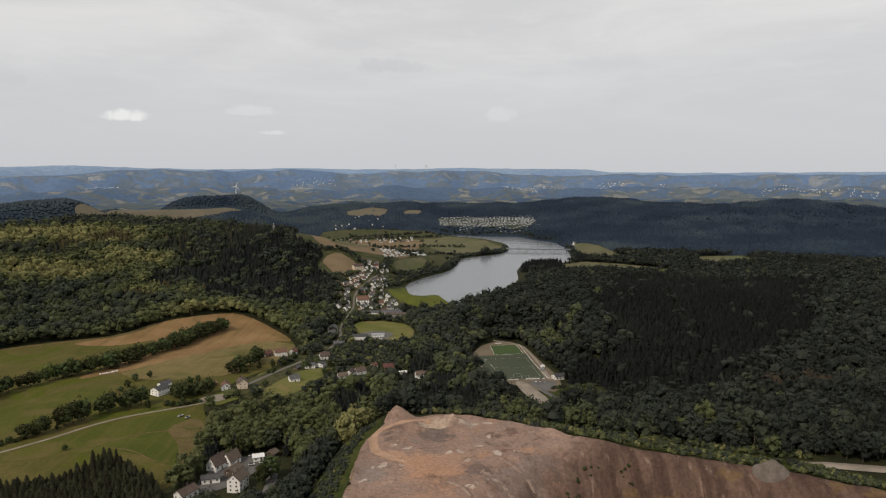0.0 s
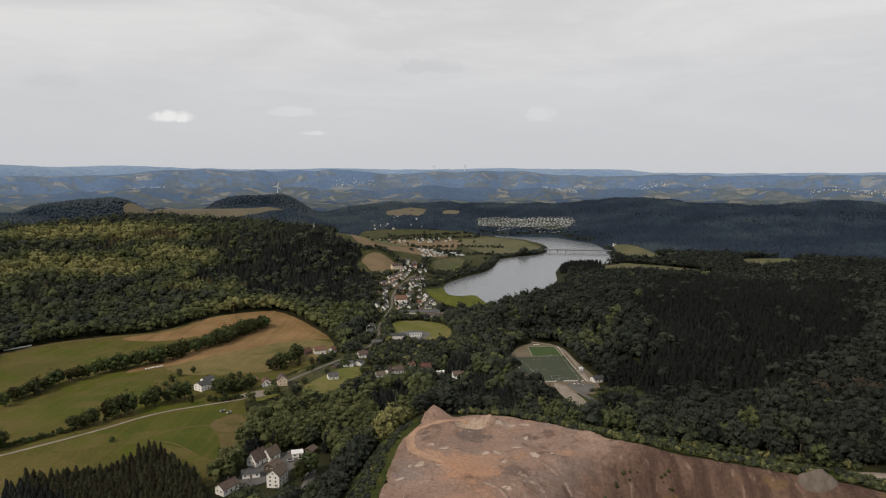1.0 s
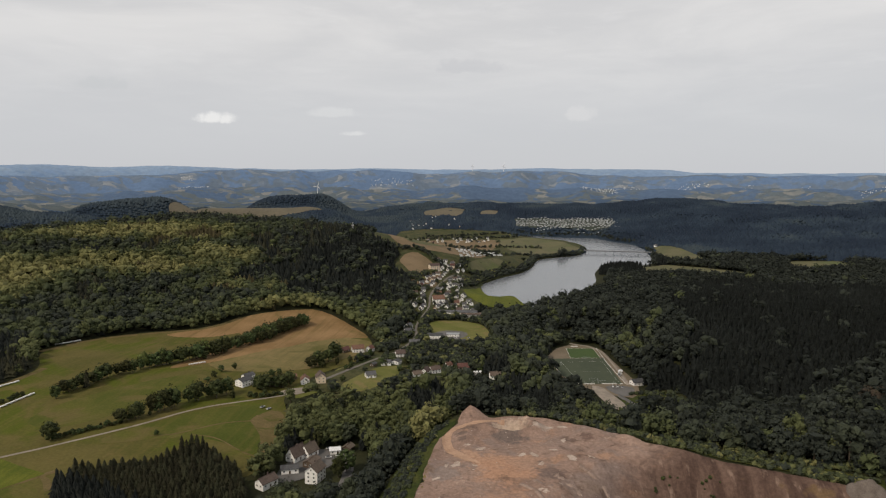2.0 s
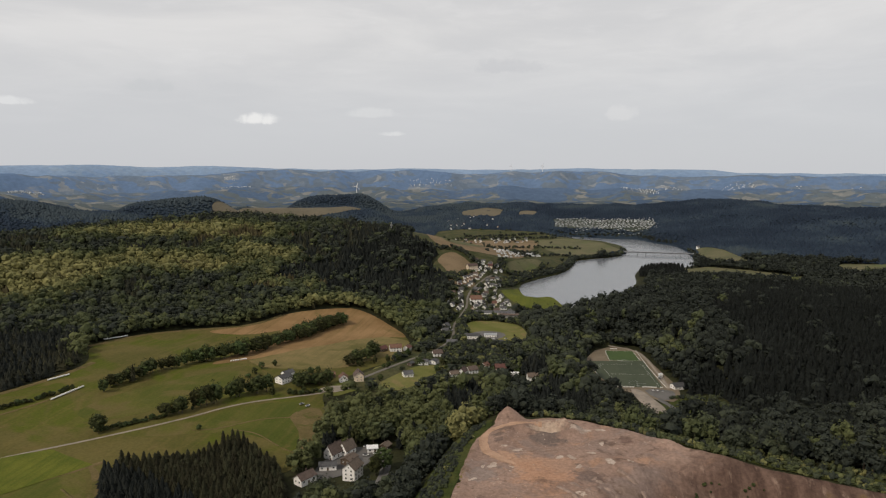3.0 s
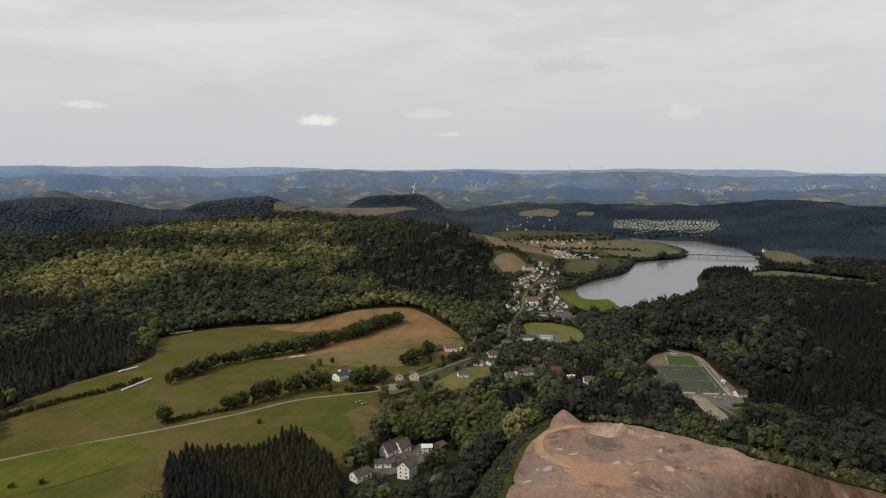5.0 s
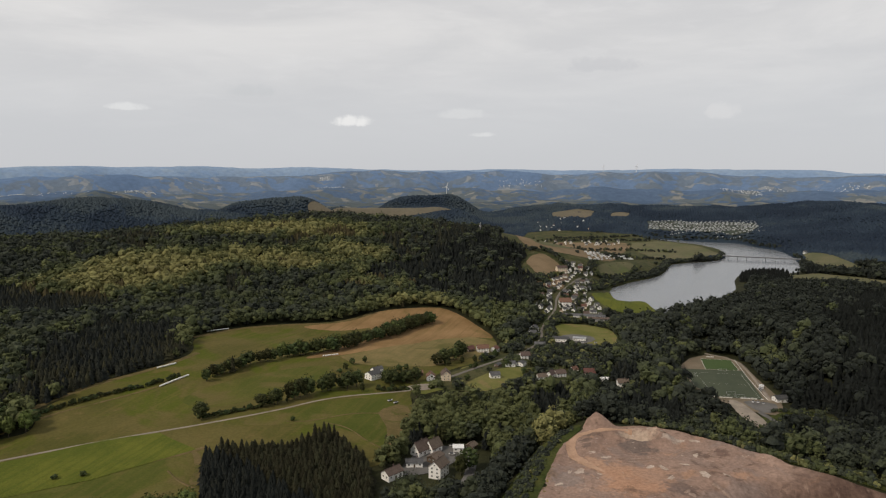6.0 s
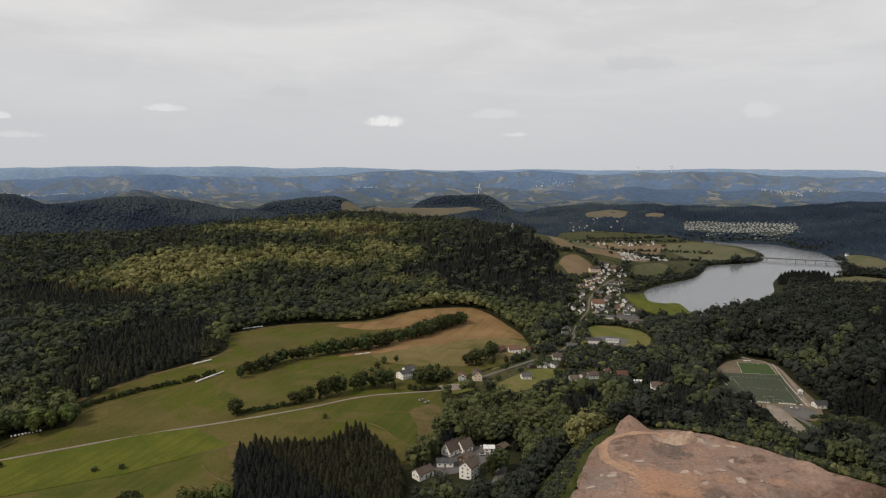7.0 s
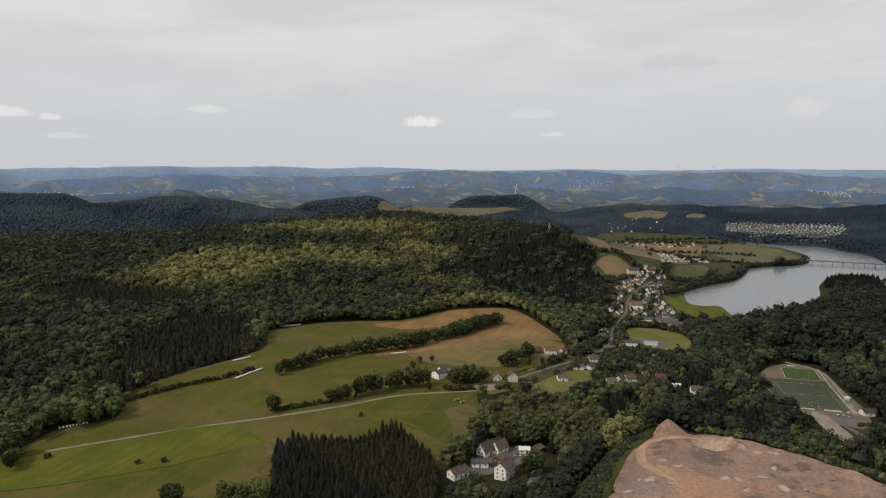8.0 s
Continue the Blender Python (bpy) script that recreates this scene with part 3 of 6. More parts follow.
for j in range(nr - 1):
    for i in range(na):
        k = (i + 1) % na
        (far_faces if rr[j] > 3080 else wood_faces if rr[j] > 1750 else faces).append((1 + j * na + i, 1 + j * na + k, 1 + (j + 1) * na + k, 1 + (j + 1) * na + i))
ground = new("ground", mesh_of("ground", verts, faces, [FLOOR_LITTER], None, True))
tagged(ground, "Rolling valley ground covered with woodland soil and grass", "ground", kind="structure")
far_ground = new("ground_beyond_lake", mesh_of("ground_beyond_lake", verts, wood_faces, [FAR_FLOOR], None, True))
tagged(far_ground, "Dark wooded ground of the hills beyond the lake", "ground", kind="structure")
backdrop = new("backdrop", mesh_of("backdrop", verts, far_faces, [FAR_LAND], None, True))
tagged(backdrop, "Distant blue wooded ridges with pale fields", "hills", kind="structure")

lake_xy = [(x * 1.0, y * 1.0) for x, y in LAKE]
water = drape("water", lake_xy, 60, WATER, 0.0, lambda x, y: 0.35 + 0 * x)
tagged(water, "Calm grey reservoir lake reflecting an overcast sky", "lake", kind="structure")

OPEN = []


def frayed(pts, amount, seed=3):
    """An outline with more corners, each pushed a little aside."""
    out = []
    for (ax, ay), (bx, by) in zip(pts, pts[1:] + pts[:1]):
        ln = math.hypot(bx - ax, by - ay)
        n = max(1, int(ln / (amount * 2.5)))
        for k in range(n):
            x, y = ax + (bx - ax) * k / n, ay + (by - ay) * k / n
            w = float(waves(np.array(x), np.array(y), amount * 5, seed, 3)) * amount
            out.append((x - (by - ay) / ln * w, y + (bx - ax) / ln * w))
    return out


def field(name, pts, mat, label, cell=9, lift=0.2, rounds=2, clear=True, fray=0.0):
    pts = chaikin(frayed(pts, fray), 1) if fray else chaikin(pts, rounds)
    if clear:
        OPEN.append(pts)
    return tagged(drape(name, pts, cell, mat, lift), label, "field", kind="structure")


field("meadow", [(-470, 250), (-448, 300), (-456, 332), (-436, 352), (-428, 366), (-456, 396), (-454, 441), (-436, 511), (-433, 558), (-477, 607), (-469, 673), (-432, 718), (-373, 757),
                 (-353, 819), (-308, 875), (-265, 895), (-168, 778), (-159, 673), (-190, 605), (-200, 540), (-183, 506), (-170, 459), (-165, 400), (-190, 385),
                 (-217, 395), (-245, 375), (-265, 360), (-262, 340), (-245, 300), (-270, 240), (-340, 190), (-440, 190)], MEADOW,
      "Sloping meadow of mown olive grass between hedges and woods")
field("stubble_field", [(-414, 715), (-373, 757), (-353, 819), (-308, 875), (-265, 895), (-168, 778), (-202, 776), (-233, 742), (-262, 688), (-303, 613),
                        (-335, 578), (-317, 671), (-294, 772), (-318, 775), (-355, 719)], STUBBLE, "Dry tan harvested field above the hamlet", lift=0.3, clear=False)
field("green_strip", [(-375, 453), (-337, 537), (-288, 585), (-273, 552), (-301, 479), (-339, 436)], MEADOW_GREEN, "Fresher green strip of mown grass on the slope", lift=0.3, clear=False)
field("crop_strip", [(-440, 283), (-430, 302), (-400, 332), (-368, 372), (-340, 394), (-323, 388), (-298, 380), (-313, 358), (-335, 324), (-359, 300), (-382, 277), (-407, 258), (-430, 245), (-452, 268)], MEADOW_BRIGHT,
      "Bright yellow-green crop strip beside the farm lane", lift=0.55, rounds=0, clear=False)
field("lower_meadow", [(-310, 412), (-252, 489), (-212, 516), (-188, 508), (-172, 457), (-172, 420), (-223, 452)], MEADOW_GREEN,
      "Green meadow below the lane beside the spruce grove", lift=0.3, clear=False)
field("village_green_space", [(-200, 556), (-165, 649), (-158, 732), (-145, 790), (-140, 913), (-158, 1030), (-182, 1099), (-216, 1129), (-219, 1257), (-268, 1284),
                              (-307, 1337), (-441, 2308), (-334, 2393), (-168, 2356), (0, 2290), (120, 2105), (180, 2058), (186, 1890), (77, 1675), (41, 1638), (12, 1420),
                              (-54, 1299), (-73, 1238), (-30, 1050), (-70, 980), (-35, 849), (-35, 765), (-60, 740), (-40, 668), (-86, 610), (-123, 583), (-150, 556)],
      VILLAGE_GROUND, "Gardens and rough grass between the village houses", 14, 0.5, 1)
field("tan_field", [(-216, 1185), (-214, 1233), (-200, 1266), (-171, 1247), (-153, 1217), (-132, 1124), (-138, 1080), (-153, 1052), (-174, 1076), (-182, 1125)], TAN_FAR, "Dry tan hillside field above the village", 14, 0.9, 2, False, 8)
field("upper_field", [(-250, 1326), (-310, 1900), (-180, 1920), (-95, 1930), (-138, 1500), (-203, 1330)], TAN_FAR, "Olive and tan fields behind the village", 16, 1.0, 2, False, 14)
SHORE_GREEN = [(-93, 1080), (-82, 1148), (-72, 1205), (-60, 1150), (-48, 1116), (-34, 1116), (-10, 1132), (0, 1092), (12, 1046), (26, 1020), (8, 998), (-18, 985), (-48, 992), (-72, 1030)]
OPEN.append([(-78, 952), (20, 948), (34, 1010), (-60, 1010)])
field("shore_meadow", SHORE_GREEN, MEADOW_BRIGHT,
      "Bright green grass on the exposed lake shore", 8, 0.9, 2)
field("village_meadow", [(-121, 890), (-56, 896), (-34, 831), (-35, 765), (-74, 762), (-113, 830)], PADDOCK, "Mown green field among the village houses", 10, 0.9)
field("village_yard", [(-112, 788), (-106, 826), (-88, 842), (-66, 834), (-60, 812), (-80, 786)], ASPHALT, "Grey asphalt yard beside the village hall", 6, 1.06, 1)
field("gravel_place", [(-206, 546), (-192, 563), (-178, 562), (-184, 546), (-198, 538)], GRAVEL, "Pale gravel place where the farm lane meets the road", 5, 0.8, 1)
field("hamlet_meadow", [(-162, 572), (-151, 614), (-138, 656), (-105, 664), (-106, 633), (-125, 591), (-139, 561)], PADDOCK, "Small green paddock beside the hamlet lane", 8, 0.62)
field("peninsula_field", [(-61, 2085), (26, 2110), (123, 2000), (170, 1880), (109, 1747), (22, 1696), (-39, 1864)], MEADOW_FAR, "Tan and olive field on the lake peninsula", 16, 1.0, fray=12)
field("shore_field", [(-103, 1290), (-65, 1413), (-30, 1450), (-40, 1371), (-91, 1273)], MEADOW_FAR, "Green field sloping to the lake shore", 12, 0.9)
field("far_shore_meadow", [(262, 1500), (330, 1560), (470, 1440), (520, 1375), (400, 1380), (265, 1400)], MEADOW_FAR, "Pale green meadow beyond the wooded headland", 16, 1.0, fray=14)
field("far_shore_slope", [(362, 1900), (410, 1840), (450, 1640), (420, 1560), (350, 1600), (345, 1680)], MEADOW_FAR, "Olive meadow slope beside the lake bridge", 16, 1.0, fray=16)
field("side_valley_meadow", [(605, 1604), (728, 1598), (686, 1479), (575, 1461)], MEADOW_FAR, "Olive meadow in the side valley", 16, 1.0, fray=18)
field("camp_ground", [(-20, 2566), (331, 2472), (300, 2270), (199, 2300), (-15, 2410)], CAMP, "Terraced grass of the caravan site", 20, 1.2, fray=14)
field("clearing", [(-386, 2773), (-231, 2748), (-232, 2628), (-366, 2631)], FAR_FIELD, "Pale clearing on the far wooded slope", 25, 1.4, 1, fray=22)
field("gravel_surround", [(28, 712), (48, 776), (90, 779), (103, 690), (112, 640), (110, 606), (98, 588), (60, 616), (39, 650)], CLAY, "Worn clay surround of the sports ground", 6, 0.5, 1)
field("turf", [(34, 714), (91, 723), (98, 632), (56, 628), (43, 654)], TURF, "Worn grey-green sports pitch turf", 6, 0.62, 0)
field("turf_end", [(54, 760), (84, 763), (88, 723), (56, 719)], TURF_NEW, "Fresh green training pitch turf", 6, 0.66, 0)
field("asphalt_yard", [(79, 625), (105, 626), (107, 611), (95, 592), (84, 606)], ASPHALT, "Grey asphalt parking beside the clubhouse", 5, 0.7, 1)
field("gravel_yard", [(66, 624), (77, 622), (84, 600), (92, 574), (91, 560), (84, 556), (74, 577)], GRAVEL, "Pale gravel parking strip below the pitch", 5, 0.74, 1)
field("farm_yard", [(-156, 398), (-150, 440), (-126, 448), (-121, 428), (-128, 408), (-138, 397), (-147, 392)], ASPHALT, "Grey farmyard between white houses", 5, 0.5, 1)
field("lane_gardens", [(-192, 505), (-160, 556), (-128, 575), (-100, 598), (-78, 622), (-66, 612), (-88, 586), (-130, 545), (-168, 500)], VILLAGE_GROUND, "Rough gardens below the hamlet lane", 8, 0.4, 1)
field("grass_bank", [(-50, 240), (-49, 304), (-47, 339), (-45, 377), (-36, 412), (-48, 422), (-60, 394), (-66, 345), (-70, 290), (-72, 240)], SCRUB, "Rough green bank under the quarry edge", 5, 0.5, 1)
field("rim_grass", [(-18, 425), (26, 422), (55, 402), (87, 383), (114, 366), (139, 354), (164, 346), (189, 333), (242, 298), (255, 300), (198, 340), (167, 357), (116, 378), (88, 396), (56, 415), (26, 433), (-14, 432)],
      SCRUB, "Rough green strip along the quarry rim", 5, 0.6, 1)

field("valley_field", [(-262, 1300), (-330, 1700), (-330, 2080), (-160, 2080), (-60, 2090), (-60, 1900), (-100, 1640), (-100, 1480), (-60, 1440), (-110, 1330), (-190, 1290)], TAN_FAR, "Olive and tan pasture in the upper valley", 16, 0.9, 2, False)
field("tan_pasture", [(-250, 1335), (-300, 1800), (-180, 1760), (-150, 1500), (-170, 1340)], MEADOW_FAR, "Olive pasture in the upper valley", 16, 1.2, 2, False)
field("low_pasture", [(-402, 240), (-367, 300), (-322, 350), (-298, 378), (-262, 320), (-290, 250), (-340, 200)], MEADOW_GREEN, "Green pasture below the crop strip", 9, 0.3, 2, False)
field("dry_meadow", [(-303, 614), (-263, 688), (-234, 742), (-204, 775), (-172, 762), (-164, 707), (-191, 650), (-203, 618), (-240, 596), (-280, 592)], OLIVE_DRY, "Dry olive grass between the hedge and the houses", 8, 0.36, 1, False, 4)
field("far_pasture", [(-1050, 2600), (-940, 2590), (-930, 2550), (-1040, 2555)], FAR_FIELD, "Pale pasture between far wooded hills", 25, 1.6, fray=14)
field("worn_meadow_end", [(-208, 485), (-189, 512), (-175, 479), (-172, 454), (-166, 420), (-176, 424), (-184, 455), (-196, 470)], DRY_EDGE, "Dry tan worn end of the lower meadow", 6, 0.42, 1, False, 9)
field("dry_corner", [(-262, 341), (-268, 352), (-292, 378), (-300, 380), (-278, 352), (-272, 336)], DRY_EDGE, "Dry brown grass at the grove corner", 5, 0.42, 1, False, 4)
field('lane_verge', [(-206, 540), (-196, 566), (-180, 600), (-172, 640), (-160, 660), (-150, 640), (-152, 600), (-166, 568), (-184, 536)], PADDOCK, 'Dry olive verge beside the hamlet lane', 6, 0.46, 1, True, 4)
OPEN.append([(34, 640), (46, 612), (56, 590), (60, 560), (74, 520), (98, 524), (100, 600), (60, 640)])
OPEN.append([(-174, 380), (-150, 366), (-120, 360), (-109, 392), (-132, 396), (-160, 392)])
OPEN.append([(198, 334), (235, 304), (264, 298), (292, 312), (286, 327), (240, 338), (205, 344)])
EDGES = [[(-457, 354), (-463, 393), (-455, 444), (-433, 505), (-432, 559)], [(-445, 290), (-448, 379), (-414, 434), (-394, 489)], [(-410, 257), (-367, 304), (-317, 355), (-294, 384)], [(-296, 349), (-280, 339), (-258, 334)], [(-262, 440), (-245, 446), (-225, 470), (-205, 480), (-186, 484)], [(-176, 424), (-190, 430), (-215, 448), (-235, 448)], [(-477, 610), (-466, 672), (-430, 716), (-373, 755), (-352, 815)]]
for pts, wide in zip(EDGES, (6.5, 2.4, 4.2, 1.8, 1.4, 1.2, 7.0)):
    tagged(ribbon("field_edge", pts, wide, DRY_EDGE, 0.45), "Dry brown grass strip along a field edge", "field edge", "field edges", "structure")
field('rough_clearing', [(106, 611), (140, 612), (153, 566), (142, 556), (118, 560), (96, 548), (82, 556), (78, 580), (100, 590)], SCRUB, 'Rough green clearing below the sports ground', 6, 0.4, 1)
OPEN.append([(-119, 366), (-94, 366), (-92, 405), (-102, 440), (-118, 452), (-124, 446)])
GROVE = [(-250, 317), (-286, 368), (-277, 380), (-247, 393), (-233, 399), (-217, 421), (-184, 406), (-163, 380), (-152, 350), (-131, 318), (-173, 270), (-220, 270)]
OPEN.append(GROVE)
field('tan_clearing', [(-1136, 2092), (-1180, 2170), (-1160, 2282), (-1183, 2538), (-980, 2600), (-850, 2560), (-740, 2520), (-850, 2400), (-1036, 2220), (-1058, 2076)], FAR_FIELD, 'Pale tan field between far wooded hills', 25, 1.6, fray=16)
field('far_clearing', [(-150, 2720), (-90, 2720), (-95, 2640), (-150, 2640)], FAR_FIELD, 'Small tan clearing on the far wooded slope', 25, 1.6, fray=14)
LANE = [(-430, 306), (-341, 398), (-283, 450), (-255, 494), (-215, 524), (-192, 545)]
ROAD_A = [(-192, 545), (-164, 633), (-147, 684), (-131, 724), (-123, 805), (-135, 857), (-128, 960), (-140, 1040), (-120, 1160), (-90, 1260)]
LANES = [LANE, ROAD_A, [(-150, 556), (-128, 660), (-70, 668), (-30, 640)], [(-108, 372), (-106, 400), (-116, 440), (-120, 452)], [(-131, 745), (-95, 772), (-60, 745)],
         [(90, 598), (97, 582), (104, 560), (122, 505), (150, 470)], [(103, 630), (100, 690), (92, 765), (60, 785)], [(-131, 930), (-80, 930), (-50, 960)]]
for pts, wide, mat in zip(LANES, (2.1, 4.4, 3.0, 7.0, 5.0, 5.0, 4.0, 6.0), (GRAVEL, ASPHALT_PALE, ASPHALT_PALE, ASPHALT, ASPHALT, ASPHALT, GRAVEL, ASPHALT)):
    tagged(ribbon("road", pts, wide, mat), "Narrow pale valley road between fields and houses", "road", "valley roads", "structure")


# ---- the quarry: a bare bench with a haul track, spoil heaps and a gullied face ----
def mound(x, y, cx, cy, h, rx, ry):
    return h * np.exp(-(((x - cx) / rx) ** 2 + ((y - cy) / ry) ** 2))


def bare(x, y):
    z = land(x, y)
    d = -poly_dist(x, y, RIM)
    side = (x - 20) * 0.812 - (y - 317) * 0.584 + 6
    z = z + 7.4 * np.maximum(0, 1 - np.hypot((x + 30) / 1.1, y - 418) / 11)
    # a dug hollow behind a low spoil bank
    near_bank = np.minimum(seg_dist(x, y, -19, 400, -4, 389)[0], seg_dist(x, y, -4, 389, 12, 399)[0])
    hollow = step(1.0, 0.55, np.hypot((x + 4) / 14, (y - 402) / 11))
    back_bank = np.minimum(seg_dist(x, y, -15, 405, 3, 415)[0], seg_dist(x, y, 3, 415, 11, 405)[0])
    z = z + 3.0 * np.exp(-((near_bank / 3.6) ** 2)) * (1 + 0.3 * waves(x, y, 13, 44, 2)) + 0.9 * np.exp(-((back_bank / 4.0) ** 2)) * (1 + 0.35 * waves(x, y, 9, 45, 2)) - 5.5 * hollow + 1.6 * np.exp(-((seg_dist(x, y, -27, 399, -31, 376)[0] / 3.5) ** 2)) + mound(x, y, -5, 327, 1.6, 2.2, 1.4)
    z = z + 2.0 * np.exp(-((seg_dist(x, y, 6, 414, 12, 404)[0] / 3.0) ** 2)) + 1.5 * np.exp(-((seg_dist(x, y, -46, 330, -44, 380)[0] / 2.5) ** 2))
    z = z + 1.4 * step(6, 1, d) * step(0, 40, x) - 1.0 * step(3, 0, d)
    wall = step(6, 40, side) * step(6, 30, d)
    along_rim = x * 0.584 + y * 0.812
    gully = 0.6 * waves(side * 0.3 + 40, along_rim, 38, 31, 5) + 0.6 * waves(side * 0.5 + along_rim * 0.2, along_rim * 1.1, 23, 39, 4)
    ribs = 1.3 * waves(side * 0.12 + along_rim * 0.05, along_rim, 12, 32, 3)
    z = z + wall * (4.4 * gully + ribs + 0.8 * waves(x, y, 11, 33, 3)) + 2.2 * step(14, 2, np.abs(side)) * waves(x, y, 16, 37, 3)
    return z + 0.5 * waves(x, y, 17, 35, 5)


rock = drape("quarry_floor", [p for p in RIM], 2.0, ROCK, 0.4, bare)
tagged(rock, "Bare reddish-brown quarry bench with a gullied face", "quarry", kind="structure")
HAUL_LINE = np.array(chaikin([(-8, 411), (-20, 410), (-34, 402), (-41, 389), (-41, 374), (-37, 362), (-29, 353), (-20, 348)], 3, False))
along_x, along_y = np.gradient(HAUL_LINE[:, 0]), np.gradient(HAUL_LINE[:, 1])
half = np.linspace(1.5, 3.6, len(HAUL_LINE)) * step(1.06, 0.72, np.linspace(0, 1, len(HAUL_LINE))) * (1 + 0.14 * waves(HAUL_LINE[:, 0], HAUL_LINE[:, 1], 9, 14, 2)) / np.hypot(along_x, along_y)
near_side = list(zip(HAUL_LINE[:, 0] - along_y * half, HAUL_LINE[:, 1] + along_x * half))
far_side = list(zip(HAUL_LINE[:, 0] + along_y * half, HAUL_LINE[:, 1] - along_x * half))
haul = drape("haul_track", [(float(a), float(b)) for a, b in near_side + far_side[::-1]], 2.0, HAUL, 0.56, bare)
tagged(haul, "Pale orange sandy haul track curving across the quarry", "track", kind="structure")
gravel_road = ribbon("gravel_road", [(186, 343), (205, 340), (240, 332), (280, 320)], 7, GRAVEL, 0.9)
tagged(gravel_road, "Pale gravel road beyond the quarry rim", "road", kind="structure")
rng = np.random.default_rng(4)


def blotch(cx, cy, r, mat, name, label, squash=0.6, lift=0.5, ragged=0.5):
    a = np.linspace(0, 2 * np.pi, 15)[:-1]
    rad = r * rng.uniform(1 - ragged, 1 + 0.55 * ragged, 14)
    turn = rng.uniform(0, np.pi)
    u, v = np.cos(a) * rad, np.sin(a) * rad * squash
    pts = [(cx + p * math.cos(turn) - q * math.sin(turn), cy + p * math.sin(turn) + q * math.cos(turn)) for p, q in zip(u, v)]
    return tagged(drape(name, chaikin(pts, 2), 2.5, mat, lift, bare), label, "rock", "quarry rock patches", "structure")


PALE_SPOTS = ((-28, 371, 1.6), (-20, 367, 2.6), (-32, 343, 3.4), (-37, 341, 1.8), (-41, 327, 2.4), (3, 361, 2.6), (9, 362, 2.8), (20, 369, 2.2), (30, 358, 3.6), (41, 363, 2.2), (13, 350, 2.2), (27, 385, 2.4), (-22, 345, 1.6),
              (13, 319, 2.4), (22, 328, 2.0), (12, 408, 3.0), (18, 404, 3.4), (27, 406, 3.0), (2, 415, 2.2), (-11, 405, 2.6))
for ex, ey, er in PALE_SPOTS:
    blotch(ex, ey, er * 1.25, ROCK_PALE, "rock_patch", "Pale broken rock lying on the quarry bench", 0.5)
for k in range(70):
    bx, by = rng.uniform(-45, 62), rng.uniform(290, 412)
    if poly_dist(np.array(bx), np.array(by), RIM) < -9:
        blotch(bx, by, rng.uniform(0.3, 1.0) ** 2 + 0.25, ROCK_PALE, "rock_patch", "Pale broken rock lying on the quarry bench", rng.uniform(0.3, 0.7))

# thin wheel tracks across the bench and pale ribs on the broken edge
for pts, wide in (([(-24, 366), (-12, 369), (4, 373), (14, 380), (20, 392)], 0.6), ([(-22, 363), (-10, 366), (6, 370), (17, 378), (23, 391)], 0.5)):
    tagged(ribbon("wheel_track", pts, wide, ROCK_WORN, 0.52, bare), "Thin pale wheel track across the quarry bench", "track", "wheel tracks", "structure")
for rx, ry, far, wide in ((9, 331, 22, 3.4), (20, 337, 24, 4.2), (33, 350, 20, 2.8), (2, 325, 16, 2.4)):
    pts = [(rx, ry), (rx + 0.42 * far, ry - 0.36 * far), (rx + 0.74 * far, ry - 0.82 * far)]
    tagged(ribbon("rock_rib", pts, wide, ROCK_WORN, 0.54, bare), "Pale rib of rock on the broken quarry edge", "rock", "quarry rock ribs", "structure")
for k in range(26):
    blotch(-47.5 + rng.uniform(-1.2, 1.2), 316 + 3.0 * k, rng.uniform(0.5, 1.2), OLIVE_DRY, "grass_tuft", "Dry yellow grass on the quarry berm", 0.6)

# a pale gravel heap at the end of the rim
heap = tagged(new("gravel_heap"), "Pale grey gravel heap beside the quarry rim", "gravel heap")
gx, gy = np.meshgrid(np.linspace(-1, 1, 25), np.linspace(-1, 1, 25))
rad = np.hypot(gx, gy)
hz = 6.0 * np.maximum(0, 1 - rad) ** 0.9 + 0.9 * waves(gx * 12, gy * 12, 5, 15, 3) * (rad < 0.95) - 0.8 * step(0.9, 1.0, rad)
hx, hy = 170 + gx * 10, 336 + gy * 8
idx = lambda a, b: a * 25 + b
quads = [(idx(a, b), idx(a, b + 1), idx(a + 1, b + 1), idx(a + 1, b)) for a in range(24) for b in range(24) if rad[a, b] < 1.1]
pile = new("body", mesh_of("body", np.c_[hx.ravel(), hy.ravel(), (bare(hx, hy) + hz).ravel()], quads, [HEAP_GREY], smooth=True))
pile.parent = heap
# ---- trees ----
def ico(sub=0):
    bm = bmesh.new()
    bmesh.ops.create_icosphere(bm, subdivisions=sub + 1, radius=1.0)
    v = np.array([p.co for p in bm.verts])
    bm.verts.index_update()
    f = np.array([[p.index for p in q.verts] for q in bm.faces])
    bm.free()
    return v, f


ICO0, ICO1 = ico(0), ico(1)


def tube(r0, r1, h, sides=5):
    a = np.linspace(0, 2 * np.pi, sides + 1)[:-1]
    v = np.r_[np.c_[np.cos(a) * r0, np.sin(a) * r0, 0 * a], np.c_[np.cos(a) * r1, np.sin(a) * r1, 0 * a + h]]
    f = [t for i in range(sides) for t in ((i, (i + 1) % sides, sides + (i + 1) % sides), (i, sides + (i + 1) % sides, sides + i))]
    return v, np.array(f)


def merge(pieces):
    vs, fs, n = [], [], 0
    for v, f in pieces:
        vs.append(v)
        fs.append(f + n)
        n += len(v)
    return np.concatenate(vs), np.concatenate(fs)


